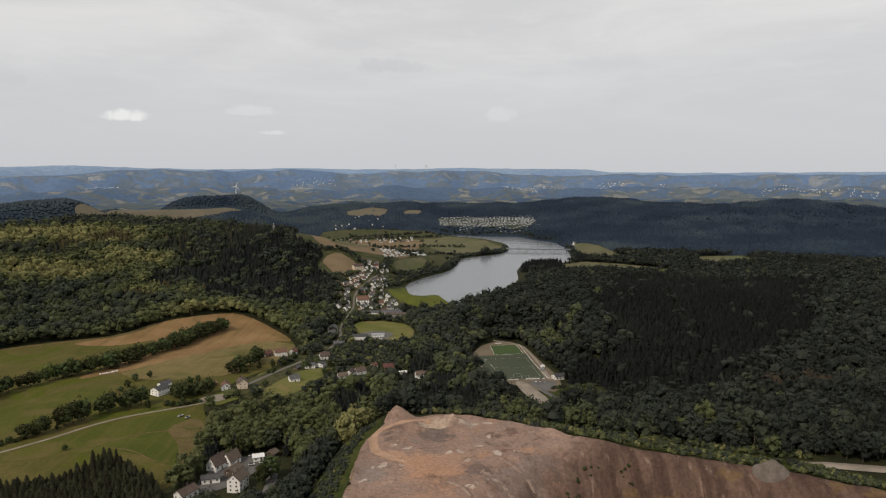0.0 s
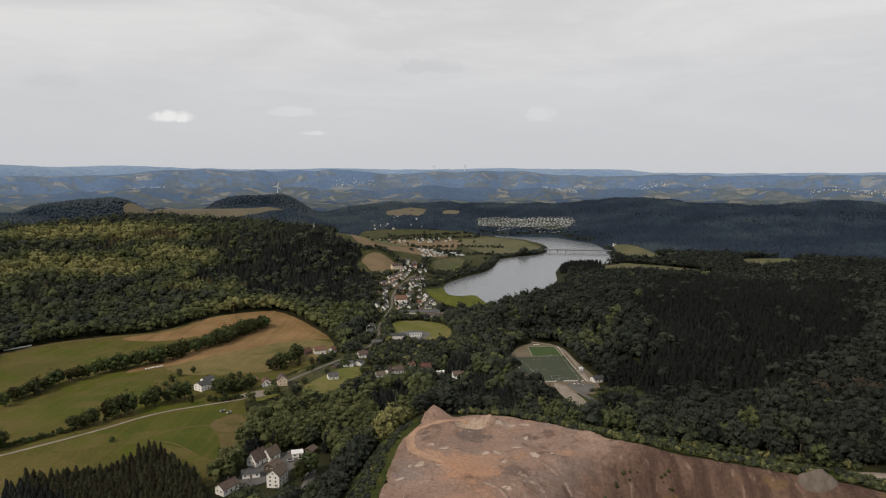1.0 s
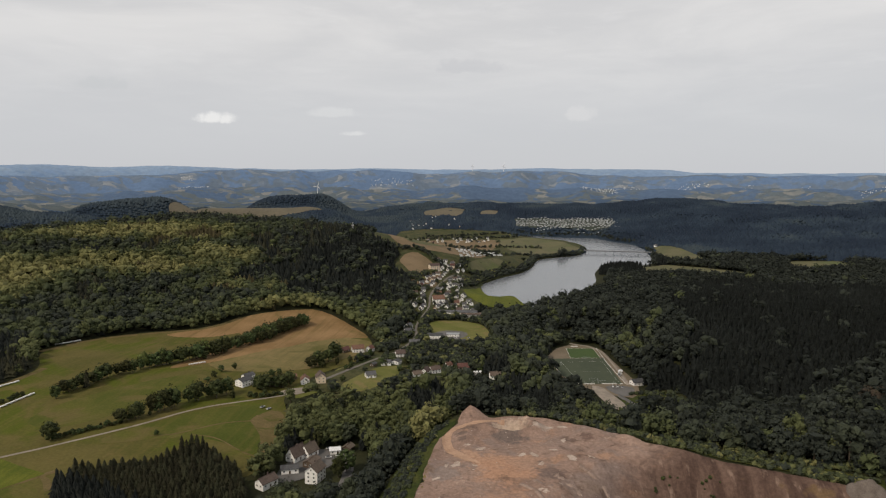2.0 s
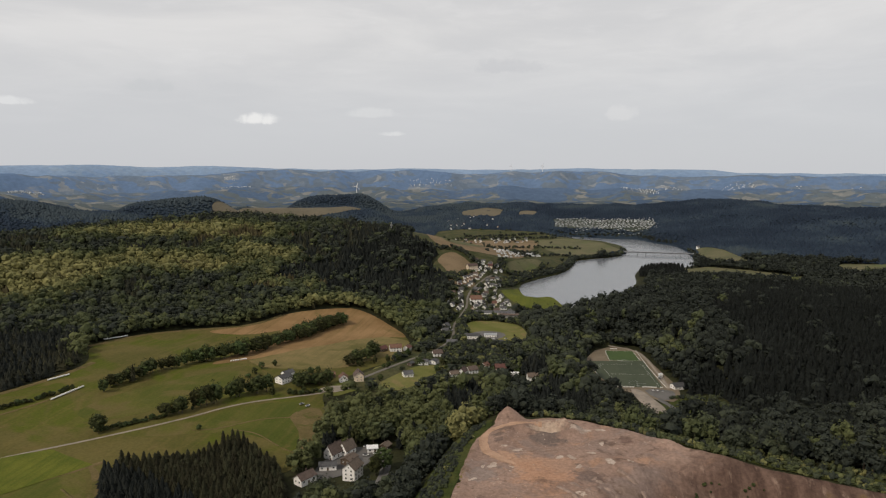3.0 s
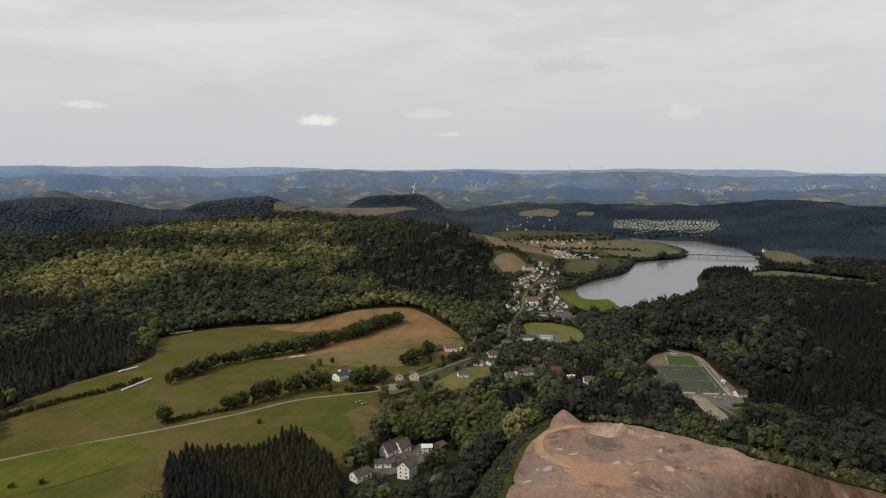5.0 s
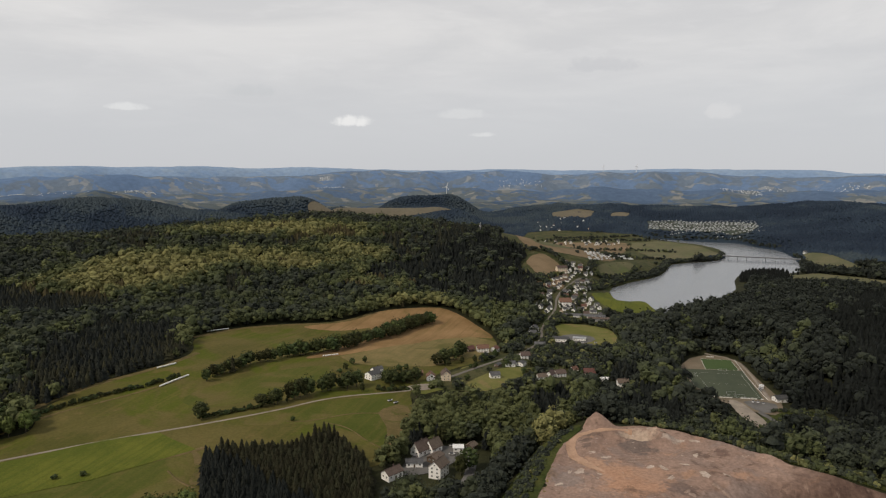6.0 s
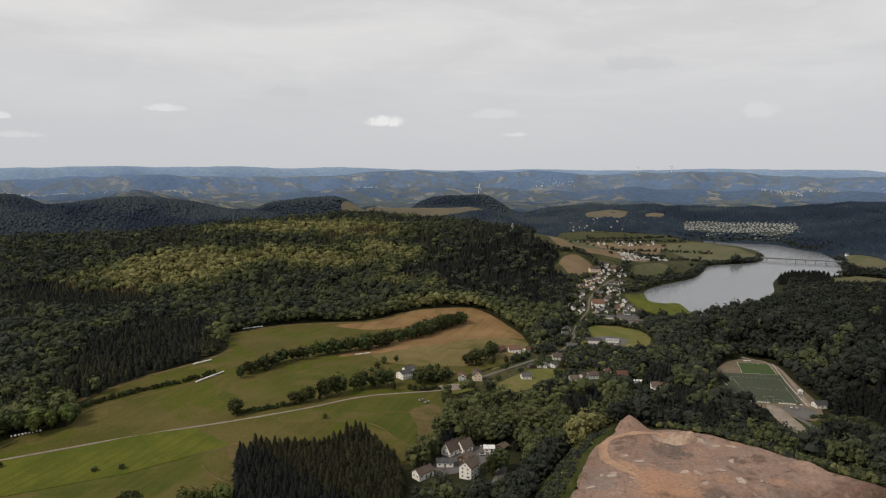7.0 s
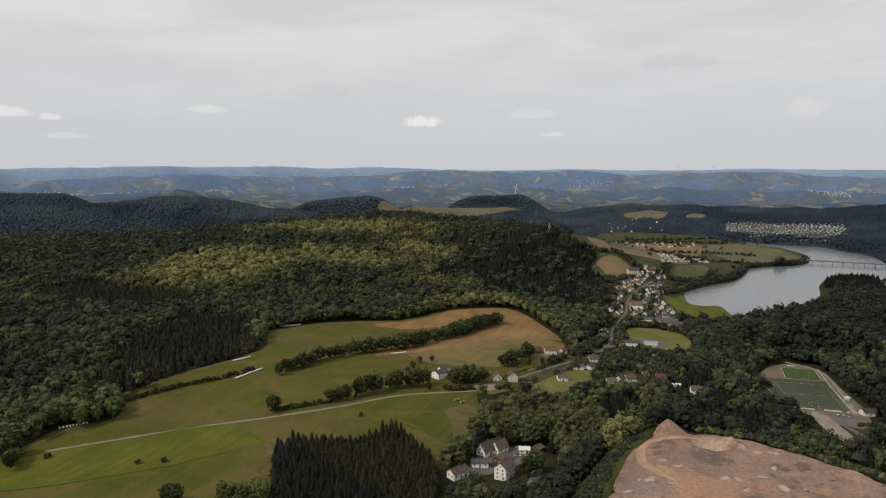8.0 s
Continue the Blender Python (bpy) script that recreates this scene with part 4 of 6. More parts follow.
def limb(a, b, r0, r1):
    v, f = tube(r0, r1, 1.0, 4)
    a, b = np.array(a, float), np.array(b, float)
    q = Vector(b - a).to_track_quat("Z", "Y").to_matrix()
    w = np.c_[v[:, :2], v[:, 2] * np.linalg.norm(b - a)]
    return w @ np.array(q).T + a, f


def broad(seed, clumps, sub=0, height=14.0, wide=5.0, flakes=0, flake=0.7, core=1.0, skirt=0.16):
    """Crown of many leaf clumps round an uneven shape, and a trunk with limbs."""
    g = np.random.default_rng(seed)
    crown, wood = [], [tube(0.32, 0.16, height * 0.55)]
    base_v, base_f = (ICO1 if sub else ICO0)
    low, top = height * skirt, height
    for k in range(clumps):
        u = (k + 0.5) / clumps
        zrel = 1 - 2 * u * 0.92
        a = k * 2.39996 + g.uniform(-0.4, 0.4)
        ring = math.sqrt(max(0.0, 1 - zrel * zrel))
        out = g.uniform(0.62, 0.95) * core
        c = np.array([math.cos(a) * ring * wide * out, math.sin(a) * ring * wide * out, (low + top) / 2 + zrel * core * (top - low) / 2 * g.uniform(0.7, 0.95)])
        size = core * wide * g.uniform(0.75, 1.2) * (1.15 / math.sqrt(clumps) + 0.12)
        v = base_v * g.uniform(0.6, 1.35, (len(base_v), 1)) * size * np.array([1.05, 1.05, 0.9])
        crown.append((v + c, base_f))
        if k % 4 == 1 and len(wood) < 6:
            wood.append(limb((0, 0, height * g.uniform(0.25, 0.45)), c * 0.85, 0.13, 0.04))
    if flakes:
        d = g.normal(0, 1, (flakes, 3))
        d[:, 2] = np.abs(d[:, 2]) * 0.95 - 0.3
        d /= np.linalg.norm(d, axis=1)[:, None]
        lobes = 1 + 0.16 * np.sin(3 * np.arctan2(d[:, 1], d[:, 0]) + seed) + 0.12 * np.sin(5 * d[:, 2] + seed)
        c = d * np.array([wide, wide, (top - low) / 2]) * (lobes * g.uniform(0.72, 1.08, flakes))[:, None] + np.array([0, 0, (low + top) / 2])
        e1 = np.cross(d + g.normal(0, 0.55, d.shape), g.normal(0, 1, d.shape))
        e1 /= np.linalg.norm(e1, axis=1)[:, None]
        e2 = np.cross(d + g.normal(0, 0.55, d.shape), e1)
        e2 /= np.linalg.norm(e2, axis=1)[:, None]
        k = flake * g.uniform(0.6, 1.4, flakes)[:, None]
        tri = np.stack([c - e1 * k - e2 * k * 0.6, c + e1 * k - e2 * k * 0.6, c + e2 * k], 1)
        crown.append((tri.reshape(-1, 3), np.arange(flakes * 3).reshape(-1, 3)))
    return merge(crown), merge(wood)


def conifer(seed, tiers, sides, height=20.0, wide=2.9):
    """Tapering tiers of drooping jagged boughs, and a straight trunk."""
    g = np.random.default_rng(seed)
    pieces = []
    for k in range(tiers):
        u = k / tiers
        z1 = height * (0.13 + 0.87 * min(1.0, u + 1.75 / tiers))
        z0 = height * (0.10 + 0.86 * u)
        r = wide * (1 - u) ** 0.8 * g.uniform(0.74, 1.2) + 0.25
        a = np.linspace(0, 2 * np.pi, sides * 2 + 1)[:-1] + g.uniform(0, 6)
        rad = np.where(np.arange(sides * 2) % 2 == 0, r, r * 0.62) * g.uniform(0.7, 1.25, sides * 2)
        drop = np.where(np.arange(sides * 2) % 2 == 0, -0.05, 0.06) * height * 0.5 * g.uniform(0.4, 1.2, sides * 2)
        v = np.r_[np.c_[np.cos(a) * rad, np.sin(a) * rad, z0 + drop], [[0, 0, z1]]]
        f = np.array([(i, (i + 1) % (sides * 2), sides * 2) for i in range(sides * 2)])
        pieces.append((v, f))
    return merge(pieces), tube(0.26, 0.06, height * 0.8, 5)


def stuff(name, plan, templates, mats, label):
    """Many trees in one mesh: rows of x, y, scale, height, tone, by template number."""
    vs, fs, mi, tone, n = [], [], [], [], 0
    g = np.random.default_rng(len(name) * 7 + len(plan))
    which = g.integers(0, len(templates), len(plan))
    z = land(plan[:, 0], plan[:, 1])
    for w, (crown, wood) in enumerate(templates):
        v, f = merge([crown, wood]) if wood is not None else crown
        m = np.r_[np.zeros(len(crown[1]), int), np.ones(len(f) - len(crown[1]), int)]
        rows = np.nonzero(which == w)[0]
        if not len(rows):
            continue
        a = g.uniform(0, 2 * np.pi, len(rows))
        c, s, sc, sh = np.cos(a)[:, None], np.sin(a)[:, None], plan[rows, 2][:, None], plan[rows, 3][:, None]
        x = (v[None, :, 0] * c - v[None, :, 1] * s) * sc + plan[rows, 0][:, None]
        y = (v[None, :, 0] * s + v[None, :, 1] * c) * sc + plan[rows, 1][:, None]
        zz = v[None, :, 2] * sh + z[rows][:, None] - 0.3
        vs.append(np.stack([x, y, zz], -1).reshape(-1, 3))
        fs.append((f[None] + (np.arange(len(rows)) * len(v))[:, None, None]).reshape(-1, 3) + n)
        mi.append(np.tile(m, len(rows)))
        tone.append(np.repeat(plan[rows, 4], len(v)))
        n += len(rows) * len(v)
    vs, fs, mi, tone = np.concatenate(vs), np.concatenate(fs), np.concatenate(mi), np.concatenate(tone)
    me = bpy.data.meshes.new(name)
    me.vertices.add(len(vs))
    me.vertices.foreach_set("co", vs.astype(np.float32).ravel())
    me.loops.add(len(fs) * 3)
    me.loops.foreach_set("vertex_index", fs.astype(np.int32).ravel())
    me.polygons.add(len(fs))
    me.polygons.foreach_set("loop_start", np.arange(0, len(fs) * 3, 3, dtype=np.int32))
    me.polygons.foreach_set("material_index", mi.astype(np.int32))
    me.polygons.foreach_set("use_smooth", np.zeros(len(fs), bool))
    me.attributes.new("tone", "FLOAT", "POINT").data.foreach_set("value", tone.astype(np.float32))
    for m in mats:
        me.materials.append(m)
    me.update(calc_edges=True)
    return tagged(new(name, me), label, "forest", kind="stuff")


def open_garden(x, y, hx, hy):
    """False on a house's plot and on the low garden that falls from it towards the quarry."""
    far = math.hypot(hx, hy)
    down, aside = -((x - hx) * hx + (y - hy) * hy) / far, np.abs((x - hx) * hy - (y - hy) * hx) / far
    return (aside > 8) | (down < -8) | (down > (34 if 480 < hy < 730 else 22 if hy < 480 else 9))


HEADLAND = [(166, 1395), (170, 1470), (205, 1535), (262, 1540), (262, 1420), (215, 1375)]


def scatter(r0, r1, gap, seed):
    """A loose grid of places between two distances, clear of fields, roads, lake and quarry."""
    g = np.random.default_rng(seed)
    n = int(r1 / gap) + 1
    gx, gy = np.meshgrid(np.arange(-n, n) * gap, np.arange(-n, n) * gap)
    x = (gx + g.uniform(-0.42, 0.42, gx.shape) * gap).ravel()
    y = (gy + g.uniform(-0.42, 0.42, gx.shape) * gap).ravel()
    r, az = np.hypot(x, y), np.degrees(np.arctan2(x, y))
    keep = (r > r0) & (r < r1) & (az > -66) & (az < 44)
    x, y = x[keep], y[keep]
    keep = (poly_dist(x, y, RIM) > 6) & (poly_dist(x, y, LAKE) > np.where((x > 5) & (y < 1560) & (poly_dist(x, y, HEADLAND) > 0), 24, 5))
    x, y = x[keep], y[keep]
    for pts in OPEN:
        k = (x > min(p[0] for p in pts) - 8) & (x < max(p[0] for p in pts) + 8) & (y > min(p[1] for p in pts) - 8) & (y < max(p[1] for p in pts) + 8)
        bad = np.zeros(len(x), bool)
        bad[k] = poly_dist(x[k], y[k], pts) < 3.5
        x, y = x[~bad], y[~bad]
    for hx, hy in HOMES:
        k = open_garden(x, y, hx, hy)
        x, y = x[k], y[k]
    for pts in LANES:
        line = chaikin(pts, 1, False)
        d = np.min([seg_dist(x, y, *p, *q)[0] for p, q in zip(line, line[1:])], axis=0)
        x, y = x[d > 6], y[d > 6]
    return x, y, g


SPRUCE_BLOCK = [(251, 1208), (431, 1340), (547, 936), (395, 690), (309, 600), (239, 539), (197, 533), (158, 535), (122, 580), (126, 640), (172, 660), (176, 752)]

SPRUCE_LEFT = [[(-556, 482), (-605, 622), (-500, 620), (-440, 540), (-436, 450), (-460, 394)], [(-913, 648), (-833, 694), (-721, 711), (-636, 700), (-640, 600), (-745, 560)]]


def zones(x, y, g):
    """Where spruce grows, and the tone of the leaves: a painted sun patch on the shoulder, darker tones for cloud shade
    elsewhere.
    """
    n1, n2 = waves(x, y, 240, 51, 3), waves(x, y, 95, 53, 3)
    spruce = (n1 + 0.6 * n2 > 0.42) | (g.uniform(0, 1, len(x)) < 0.07)
    block = poly_dist(x + 18 * n2, y + 22 * n1, SPRUCE_BLOCK)
    spruce = np.where((x > 60) & (x < 620) & (y < 1400), (block + g.normal(0, 10, len(x)) < 0) & (n2 + n1 > -0.95) & (g.uniform(0, 1, len(x)) > 0.06) | (g.uniform(0, 1, len(x)) < 0.2), spruce)
    spruce |= (x > -420) & (x < -170) & (y > 930) & (y < 1500) & (n2 + g.normal(0, 0.3, len(x)) > -0.3)
    for pts in SPRUCE_LEFT:
        spruce |= (poly_dist(x + 14 * n2, y + 16 * n1, pts) + g.normal(0, 7, len(x)) < 0) & (n2 > -0.75)
    spruce |= poly_dist(x, y, HEADLAND) < 6
    spruce |= (x + 8 * n2 > -34) & (x + 8 * n2 < 34) & (y > 436) & (y < 590)
    spruce |= np.hypot(x, y) > 1750
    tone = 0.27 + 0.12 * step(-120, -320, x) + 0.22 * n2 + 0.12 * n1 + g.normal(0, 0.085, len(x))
    # the sun patch on the wooded hill, put into the tree tones
    painted_sun = np.zeros(len(x))
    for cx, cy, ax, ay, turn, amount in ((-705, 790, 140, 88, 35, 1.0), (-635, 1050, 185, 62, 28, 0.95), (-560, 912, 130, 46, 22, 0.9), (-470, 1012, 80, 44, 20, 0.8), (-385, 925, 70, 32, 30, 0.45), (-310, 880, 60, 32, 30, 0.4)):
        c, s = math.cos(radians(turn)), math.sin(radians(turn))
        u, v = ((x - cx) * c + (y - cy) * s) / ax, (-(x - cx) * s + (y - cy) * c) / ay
        painted_sun = np.maximum(painted_sun, amount * np.exp(-((u * u + v * v) ** 2)))
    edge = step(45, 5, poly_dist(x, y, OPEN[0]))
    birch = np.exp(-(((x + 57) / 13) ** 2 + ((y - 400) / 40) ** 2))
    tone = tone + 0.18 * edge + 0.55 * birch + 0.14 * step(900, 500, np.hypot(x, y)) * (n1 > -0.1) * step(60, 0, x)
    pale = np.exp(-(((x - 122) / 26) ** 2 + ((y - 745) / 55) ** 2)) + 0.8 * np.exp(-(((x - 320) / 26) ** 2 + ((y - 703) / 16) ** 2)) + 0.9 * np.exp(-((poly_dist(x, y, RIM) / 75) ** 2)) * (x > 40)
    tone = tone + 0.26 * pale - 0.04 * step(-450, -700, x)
    # darker for cloud shade beyond the quarry, lighter for sunlit woods near the lane
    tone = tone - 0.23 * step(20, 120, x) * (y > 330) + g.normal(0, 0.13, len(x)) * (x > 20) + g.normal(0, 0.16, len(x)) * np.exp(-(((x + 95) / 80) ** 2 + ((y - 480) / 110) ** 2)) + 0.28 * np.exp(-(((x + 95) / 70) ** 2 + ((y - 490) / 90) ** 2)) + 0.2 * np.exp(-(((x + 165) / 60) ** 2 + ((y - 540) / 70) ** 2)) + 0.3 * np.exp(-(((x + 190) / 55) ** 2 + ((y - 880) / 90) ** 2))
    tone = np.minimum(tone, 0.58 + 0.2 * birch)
    tone = tone * (1 - painted_sun) + painted_sun * (0.79 + 0.07 * n2 + 0.25 * (tone - 0.3))
    tone = np.where(painted_sun > 0.2, np.minimum(tone, 0.86), tone)
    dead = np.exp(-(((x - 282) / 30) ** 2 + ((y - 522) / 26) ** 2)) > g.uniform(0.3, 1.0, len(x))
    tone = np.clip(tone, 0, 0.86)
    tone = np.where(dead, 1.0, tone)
    spruce &= ~dead & ~((painted_sun > 0.4) & (n2 < 0.15)) & ~((edge > 0.5) & (n2 < 0.5) & (x > -440)) & (birch < 0.3) & (poly_dist(x, y, RIM) > 45)
    # needle tones also hold that cloud shade; the left is lightened for haze
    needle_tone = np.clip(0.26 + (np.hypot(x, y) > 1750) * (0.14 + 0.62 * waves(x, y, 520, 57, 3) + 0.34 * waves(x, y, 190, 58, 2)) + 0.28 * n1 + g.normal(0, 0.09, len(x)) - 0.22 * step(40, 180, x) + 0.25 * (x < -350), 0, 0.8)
    return spruce, np.clip(tone, 0, 1.0), np.where(painted_sun > 0.3, 0.92, needle_tone)


def plant(name, r0, r1, gaps, seed, leafy, needly, grow=1.0, needle=None, leaf=None):
    """Broadleaf trees on a loose grid of the first gap, spruces on a closer one of the second."""
    for conifers, gap in zip((False, True), gaps):
        x, y, g = scatter(r0, r1, gap, seed + 50 * conifers)
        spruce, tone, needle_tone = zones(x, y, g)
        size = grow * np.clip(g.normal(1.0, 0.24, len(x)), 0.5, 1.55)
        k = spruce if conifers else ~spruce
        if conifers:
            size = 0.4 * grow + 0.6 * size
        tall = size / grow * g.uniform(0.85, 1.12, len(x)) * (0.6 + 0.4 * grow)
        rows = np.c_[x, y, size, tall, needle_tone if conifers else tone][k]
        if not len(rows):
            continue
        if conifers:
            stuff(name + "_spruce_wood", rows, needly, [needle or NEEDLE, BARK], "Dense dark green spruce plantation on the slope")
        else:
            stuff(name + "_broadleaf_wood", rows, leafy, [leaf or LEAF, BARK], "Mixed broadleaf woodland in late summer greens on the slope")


# ---- helpers for things ----
def box(cx, cy, cz, sx, sy, sz):
    """Eight corners and six faces of a box about a centre."""
    v = [(cx + a * sx / 2, cy + b * sy / 2, cz + c * sz / 2) for a in (-1, 1) for b in (-1, 1) for c in (-1, 1)]
    return v, [(0, 1, 3, 2), (4, 6, 7, 5), (0, 4, 5, 1), (2, 3, 7, 6), (0, 2, 6, 4), (1, 5, 7, 3)]


def joined(pieces):
    vs, fs = [], []
    for v, f in pieces:
        fs += [tuple(i + len(vs) for i in q) for q in f]
        vs += list(v)
    return vs, fs


def part(name, geometry, mat, parent, label="", smooth=False, bevel=0.0):
    me = mesh_of(name, geometry[0], [tuple(f) for f in geometry[1]], [mat], smooth=smooth)
    if bevel:
        bm = bmesh.new()
        bm.from_mesh(me)
        bmesh.ops.bevel(bm, geom=bm.edges[:], offset=bevel, segments=1, affect="EDGES")
        bm.to_mesh(me)
        bm.free()
    ob = new(name, me)
    ob.parent = parent
    return tagged(ob, label)


def thing(name, label, category, group=""):
    return tagged(new(name), label, category, group)


def up(x, y):
    return float(land(x, y))


def rod(a, b, r, sides=6):
    v, f = tube(r, r, 1.0, sides)
    a, b = np.array(a, float), np.array(b, float)
    q = np.array(Vector(b - a).to_track_quat("Z", "Y").to_matrix())
    w = np.c_[v[:, :2], v[:, 2] * np.linalg.norm(b - a)] @ q.T + a
    n = len(w) // 2
    return w.tolist(), [tuple(t) for t in f.tolist()] + [tuple(range(n))[::-1], tuple(range(n, 2 * n))]


# ---- houses: ridge along x, gables at both ends ----
def house(label, length, depth, eaves, rise, wall_mat, roof_mat, floors=2, chimney=True, group="", windows=True, name="house", gable_mat=None):
    h = thing(name, label, "house", group)
    x, y, t = length / 2, depth / 2, eaves + rise
    walls = [(-x, -y, -2), (x, -y, -2), (x, y, -2), (-x, y, -2), (-x, -y, eaves), (x, -y, eaves), (x, y, eaves), (-x, y, eaves), (-x, 0, t), (x, 0, t)]
    part("wall", (walls, [(0, 1, 5, 4), (2, 3, 7, 6), (1, 2, 6, 9, 5), (3, 0, 4, 8, 7), (4, 5, 9, 8), (6, 7, 8, 9)]), wall_mat, h)
    over, thick = 0.6, 0.28
    slope = rise / y
    ye, ze = y + over, eaves - over * slope
    pieces = []
    for s in (-1, 1):
        v = [(-x - over, s * ye, ze + 0.05), (x + over, s * ye, ze + 0.05), (x + over, 0, t + 0.05), (-x - over, 0, t + 0.05)]
        v += [(a, b, c + thick) for a, b, c in v]
        pieces.append((v, [(3, 2, 1, 0), (4, 5, 6, 7), (0, 1, 5, 4), (1, 2, 6, 5), (2, 3, 7, 6), (3, 0, 4, 7)]))
    roof = part("roof", joined(pieces), roof_mat, h)
    part("ridge_cap", box(0, 0, t + thick + 0.08, length + 1.2, 0.4, 0.22), roof_mat, roof)
    if chimney:
        part("chimney", box(x * 0.35, y * 0.3, t - rise * 0.3 + 0.9, 0.8, 0.8, 2.4), TILE_BROWN, roof, "brick chimney")
    def window(cx, cy, z, along_x, wide=1.3, tall=1.3):
        sx, sy = (wide, 0.12) if along_x else (0.12, wide)
        w = part("window", box(cx, cy, z, sx, sy, tall), LINE, h, "white window frame")
        out = 0.03
        ox, oy = (0, out if cy > 0 else -out) if along_x else (out if cx > 0 else -out, 0)
        part("pane", box(cx + ox, cy + oy, z, sx - 0.26 * along_x, sy - 0.26 * (not along_x), tall - 0.26), PANE, w)

    if windows == "few":
        for cx in (-length * 0.25, length * 0.25):
            window(cx, -y - 0.02, eaves * 0.6, True, 2.0)
        for s in (-1, 1):
            window(s * (x + 0.02), 0, eaves * 0.75, False, 1.8, 1.5)
    elif windows:
        step_z = eaves / max(1, floors)
        for k in range(max(1, floors)):
            z = step_z * (k + 0.55)
            cols = max(2, int(length / 3.6))
            for i in range(cols):
                wx = -x + length * (i + 0.5) / cols
                if k == 0 and i == cols // 2:
                    part("door", box(wx, -y - 0.03, 1.05, 1.1, 0.12, 2.1), TIMBER, h, "dark wooden door")
                else:
                    window(wx, -y - 0.02, z, True)
                if i % 2 == 0:
                    window(wx, y + 0.02, z, True)
            for s in (-1, 1):
                for wy in (-depth * 0.22, depth * 0.22):
                    window(s * (x + 0.02), wy, z, False)
        if rise > 2.6:
            for s in (-1, 1):
                window(s * (x + 0.02), 0, eaves + rise * 0.3, False, 1.1, 1.1)
    return h


def put(ob, x, y, rz, dz=0.0):
    ob.matrix_basis = pose(x, y, up(x, y) + dz + 0.5, 0, 0, rz)
    return ob


HOMES = [(-108, 930), (-98, 930), (-78, 930), (-68, 930), (-50, 925), (-45, 925), (-95, 915), (-75, 915), (-60, 910), (-95, 800), (-107, 800), (-74, 812), (-86, 812)]


def home(x, y, rz, *args, **kw):
    """A house on its plot; those along the lane are a little smaller than the farm's."""
    HOMES.append((x, y))
    k = 0.84 if 540 < y < 860 else 1.0
    ob = put(house(*args, **kw), x, y, rz)
    ob.matrix_basis = ob.matrix_basis @ Matrix.Diagonal((k, k, k, 1))
    return ob


# the farm hamlet under the quarry
G = "hamlet houses"
home(-127, 399, 79, "White three-storey gabled house with a brown tiled roof", 11.5, 8.6, 7.6, 3.6, PLASTER, TILE_BROWN, 3, group=G)
home(-147, 408, 20, "Low white house with a grey roof beside the yard", 11, 6, 3.2, 1.5, PLASTER, TILE_GREY, 1, group=G)
home(-155, 388, 62, "White and timber house with a dark brown roof", 12, 7.5, 3.8, 2.6, PLASTER, TILE_BROWN, 1, group=G)
home(-149, 427, 66, "Steep-roofed white farmhouse with dark brown tiles", 12, 8, 3.8, 5.2, PLASTER, TILE_BROWN, 1, group=G)
home(-142, 434, 66, "Steep-roofed farmhouse wing with dark brown tiles", 10, 7.5, 3.8, 4.8, PLASTER, TILE_BROWN, 1, group=G)
home(-136, 420, 75, "Low barn with a worn brown roof", 10, 7.5, 3.4, 1.6, TIMBER, TILE_BROWN, 1, False, group=G)
home(-126, 441, 20, "Small white shed with a pale grey roof", 7, 5, 2.8, 1.2, PLASTER, METAL_WHITE, 1, False, group=G)
home(-118, 447, 75, "Dark brown garage beside trees", 7, 6, 2.8, 1.6, TIMBER, TILE_BROWN, 1, False, group=G)
# houses along the lane
G = "houses along the lane"
home(-240, 556, 66, "White house with a grey roof above the lane", 15, 11, 5.6, 2.6, PLASTER, TILE_GREY, 2, group=G)
home(-229, 563, 66, "White flat-roofed wing with a grey roof", 9, 8, 4.0, 1.0, PLASTER, TILE_GREY, 1, False, group=G)
home(-243, 572, 60, "Grey-roofed white annex above the meadow", 12, 8, 4.6, 2.2, PLASTER, TILE_GREY, 1, group=G)
home(-215, 562, 15, "Low brown stable beside the garden", 14, 7, 3.0, 1.8, TIMBER, TILE_BROWN, 1, False, group=G)
home(-207, 574, 40, "Brown-roofed timber barn beside a garden", 10, 7, 3.0, 2.0, TIMBER, TILE_BROWN, 1, False, group=G)
home(-179, 584, 112, "Cream farmhouse with a brown tiled roof", 13, 10, 6.4, 4.6, PLASTER_CREAM, TILE_BROWN, 2, group=G)
home(-191, 576, 112, "White house with a red-brown roof beside the lane", 11, 9, 4.8, 3.6, PLASTER, TILE_RED, 2, group=G)
home(-206, 584, 35, "Low barn with a red-brown roof beside the lane", 9, 7, 3.0, 2.2, TIMBER, TILE_RED, 1, False, group=G)
home(-174, 706, 25, "White house with a red roof below the stubble field", 15, 10, 5.2, 3.6, PLASTER, TILE_RED, 2, group=G)
home(-187, 700, 65, "Red-brown barn below the stubble field", 12, 8, 3.6, 3.0, TIMBER, TILE_RED, 1, False, group=G)
home(-162, 714, 70, "Small white cottage with a red roof", 9, 8, 4.0, 3.0, PLASTER, TILE_RED, 1, group=G)
home(-139, 612, 30, "White cottage with a grey roof on the paddock", 11, 8, 3.8, 3.0, PLASTER, TILE_GREY, 1, group=G)
home(-134, 660, 20, "White house with a pale grey roof", 12, 8, 4.0, 2.2, PLASTER, TILE_GREY, 1, group=G)
home(-124, 668, 75, "Low white workshop with a grey roof", 10, 9, 3.8, 1.6, PLASTER, TILE_GREY, 1, False, group=G)
home(-145, 652, 70, "Grey-roofed shed on bare ground", 8, 6, 3.0, 1.4, TIMBER, TILE_GREY, 1, False, group=G)
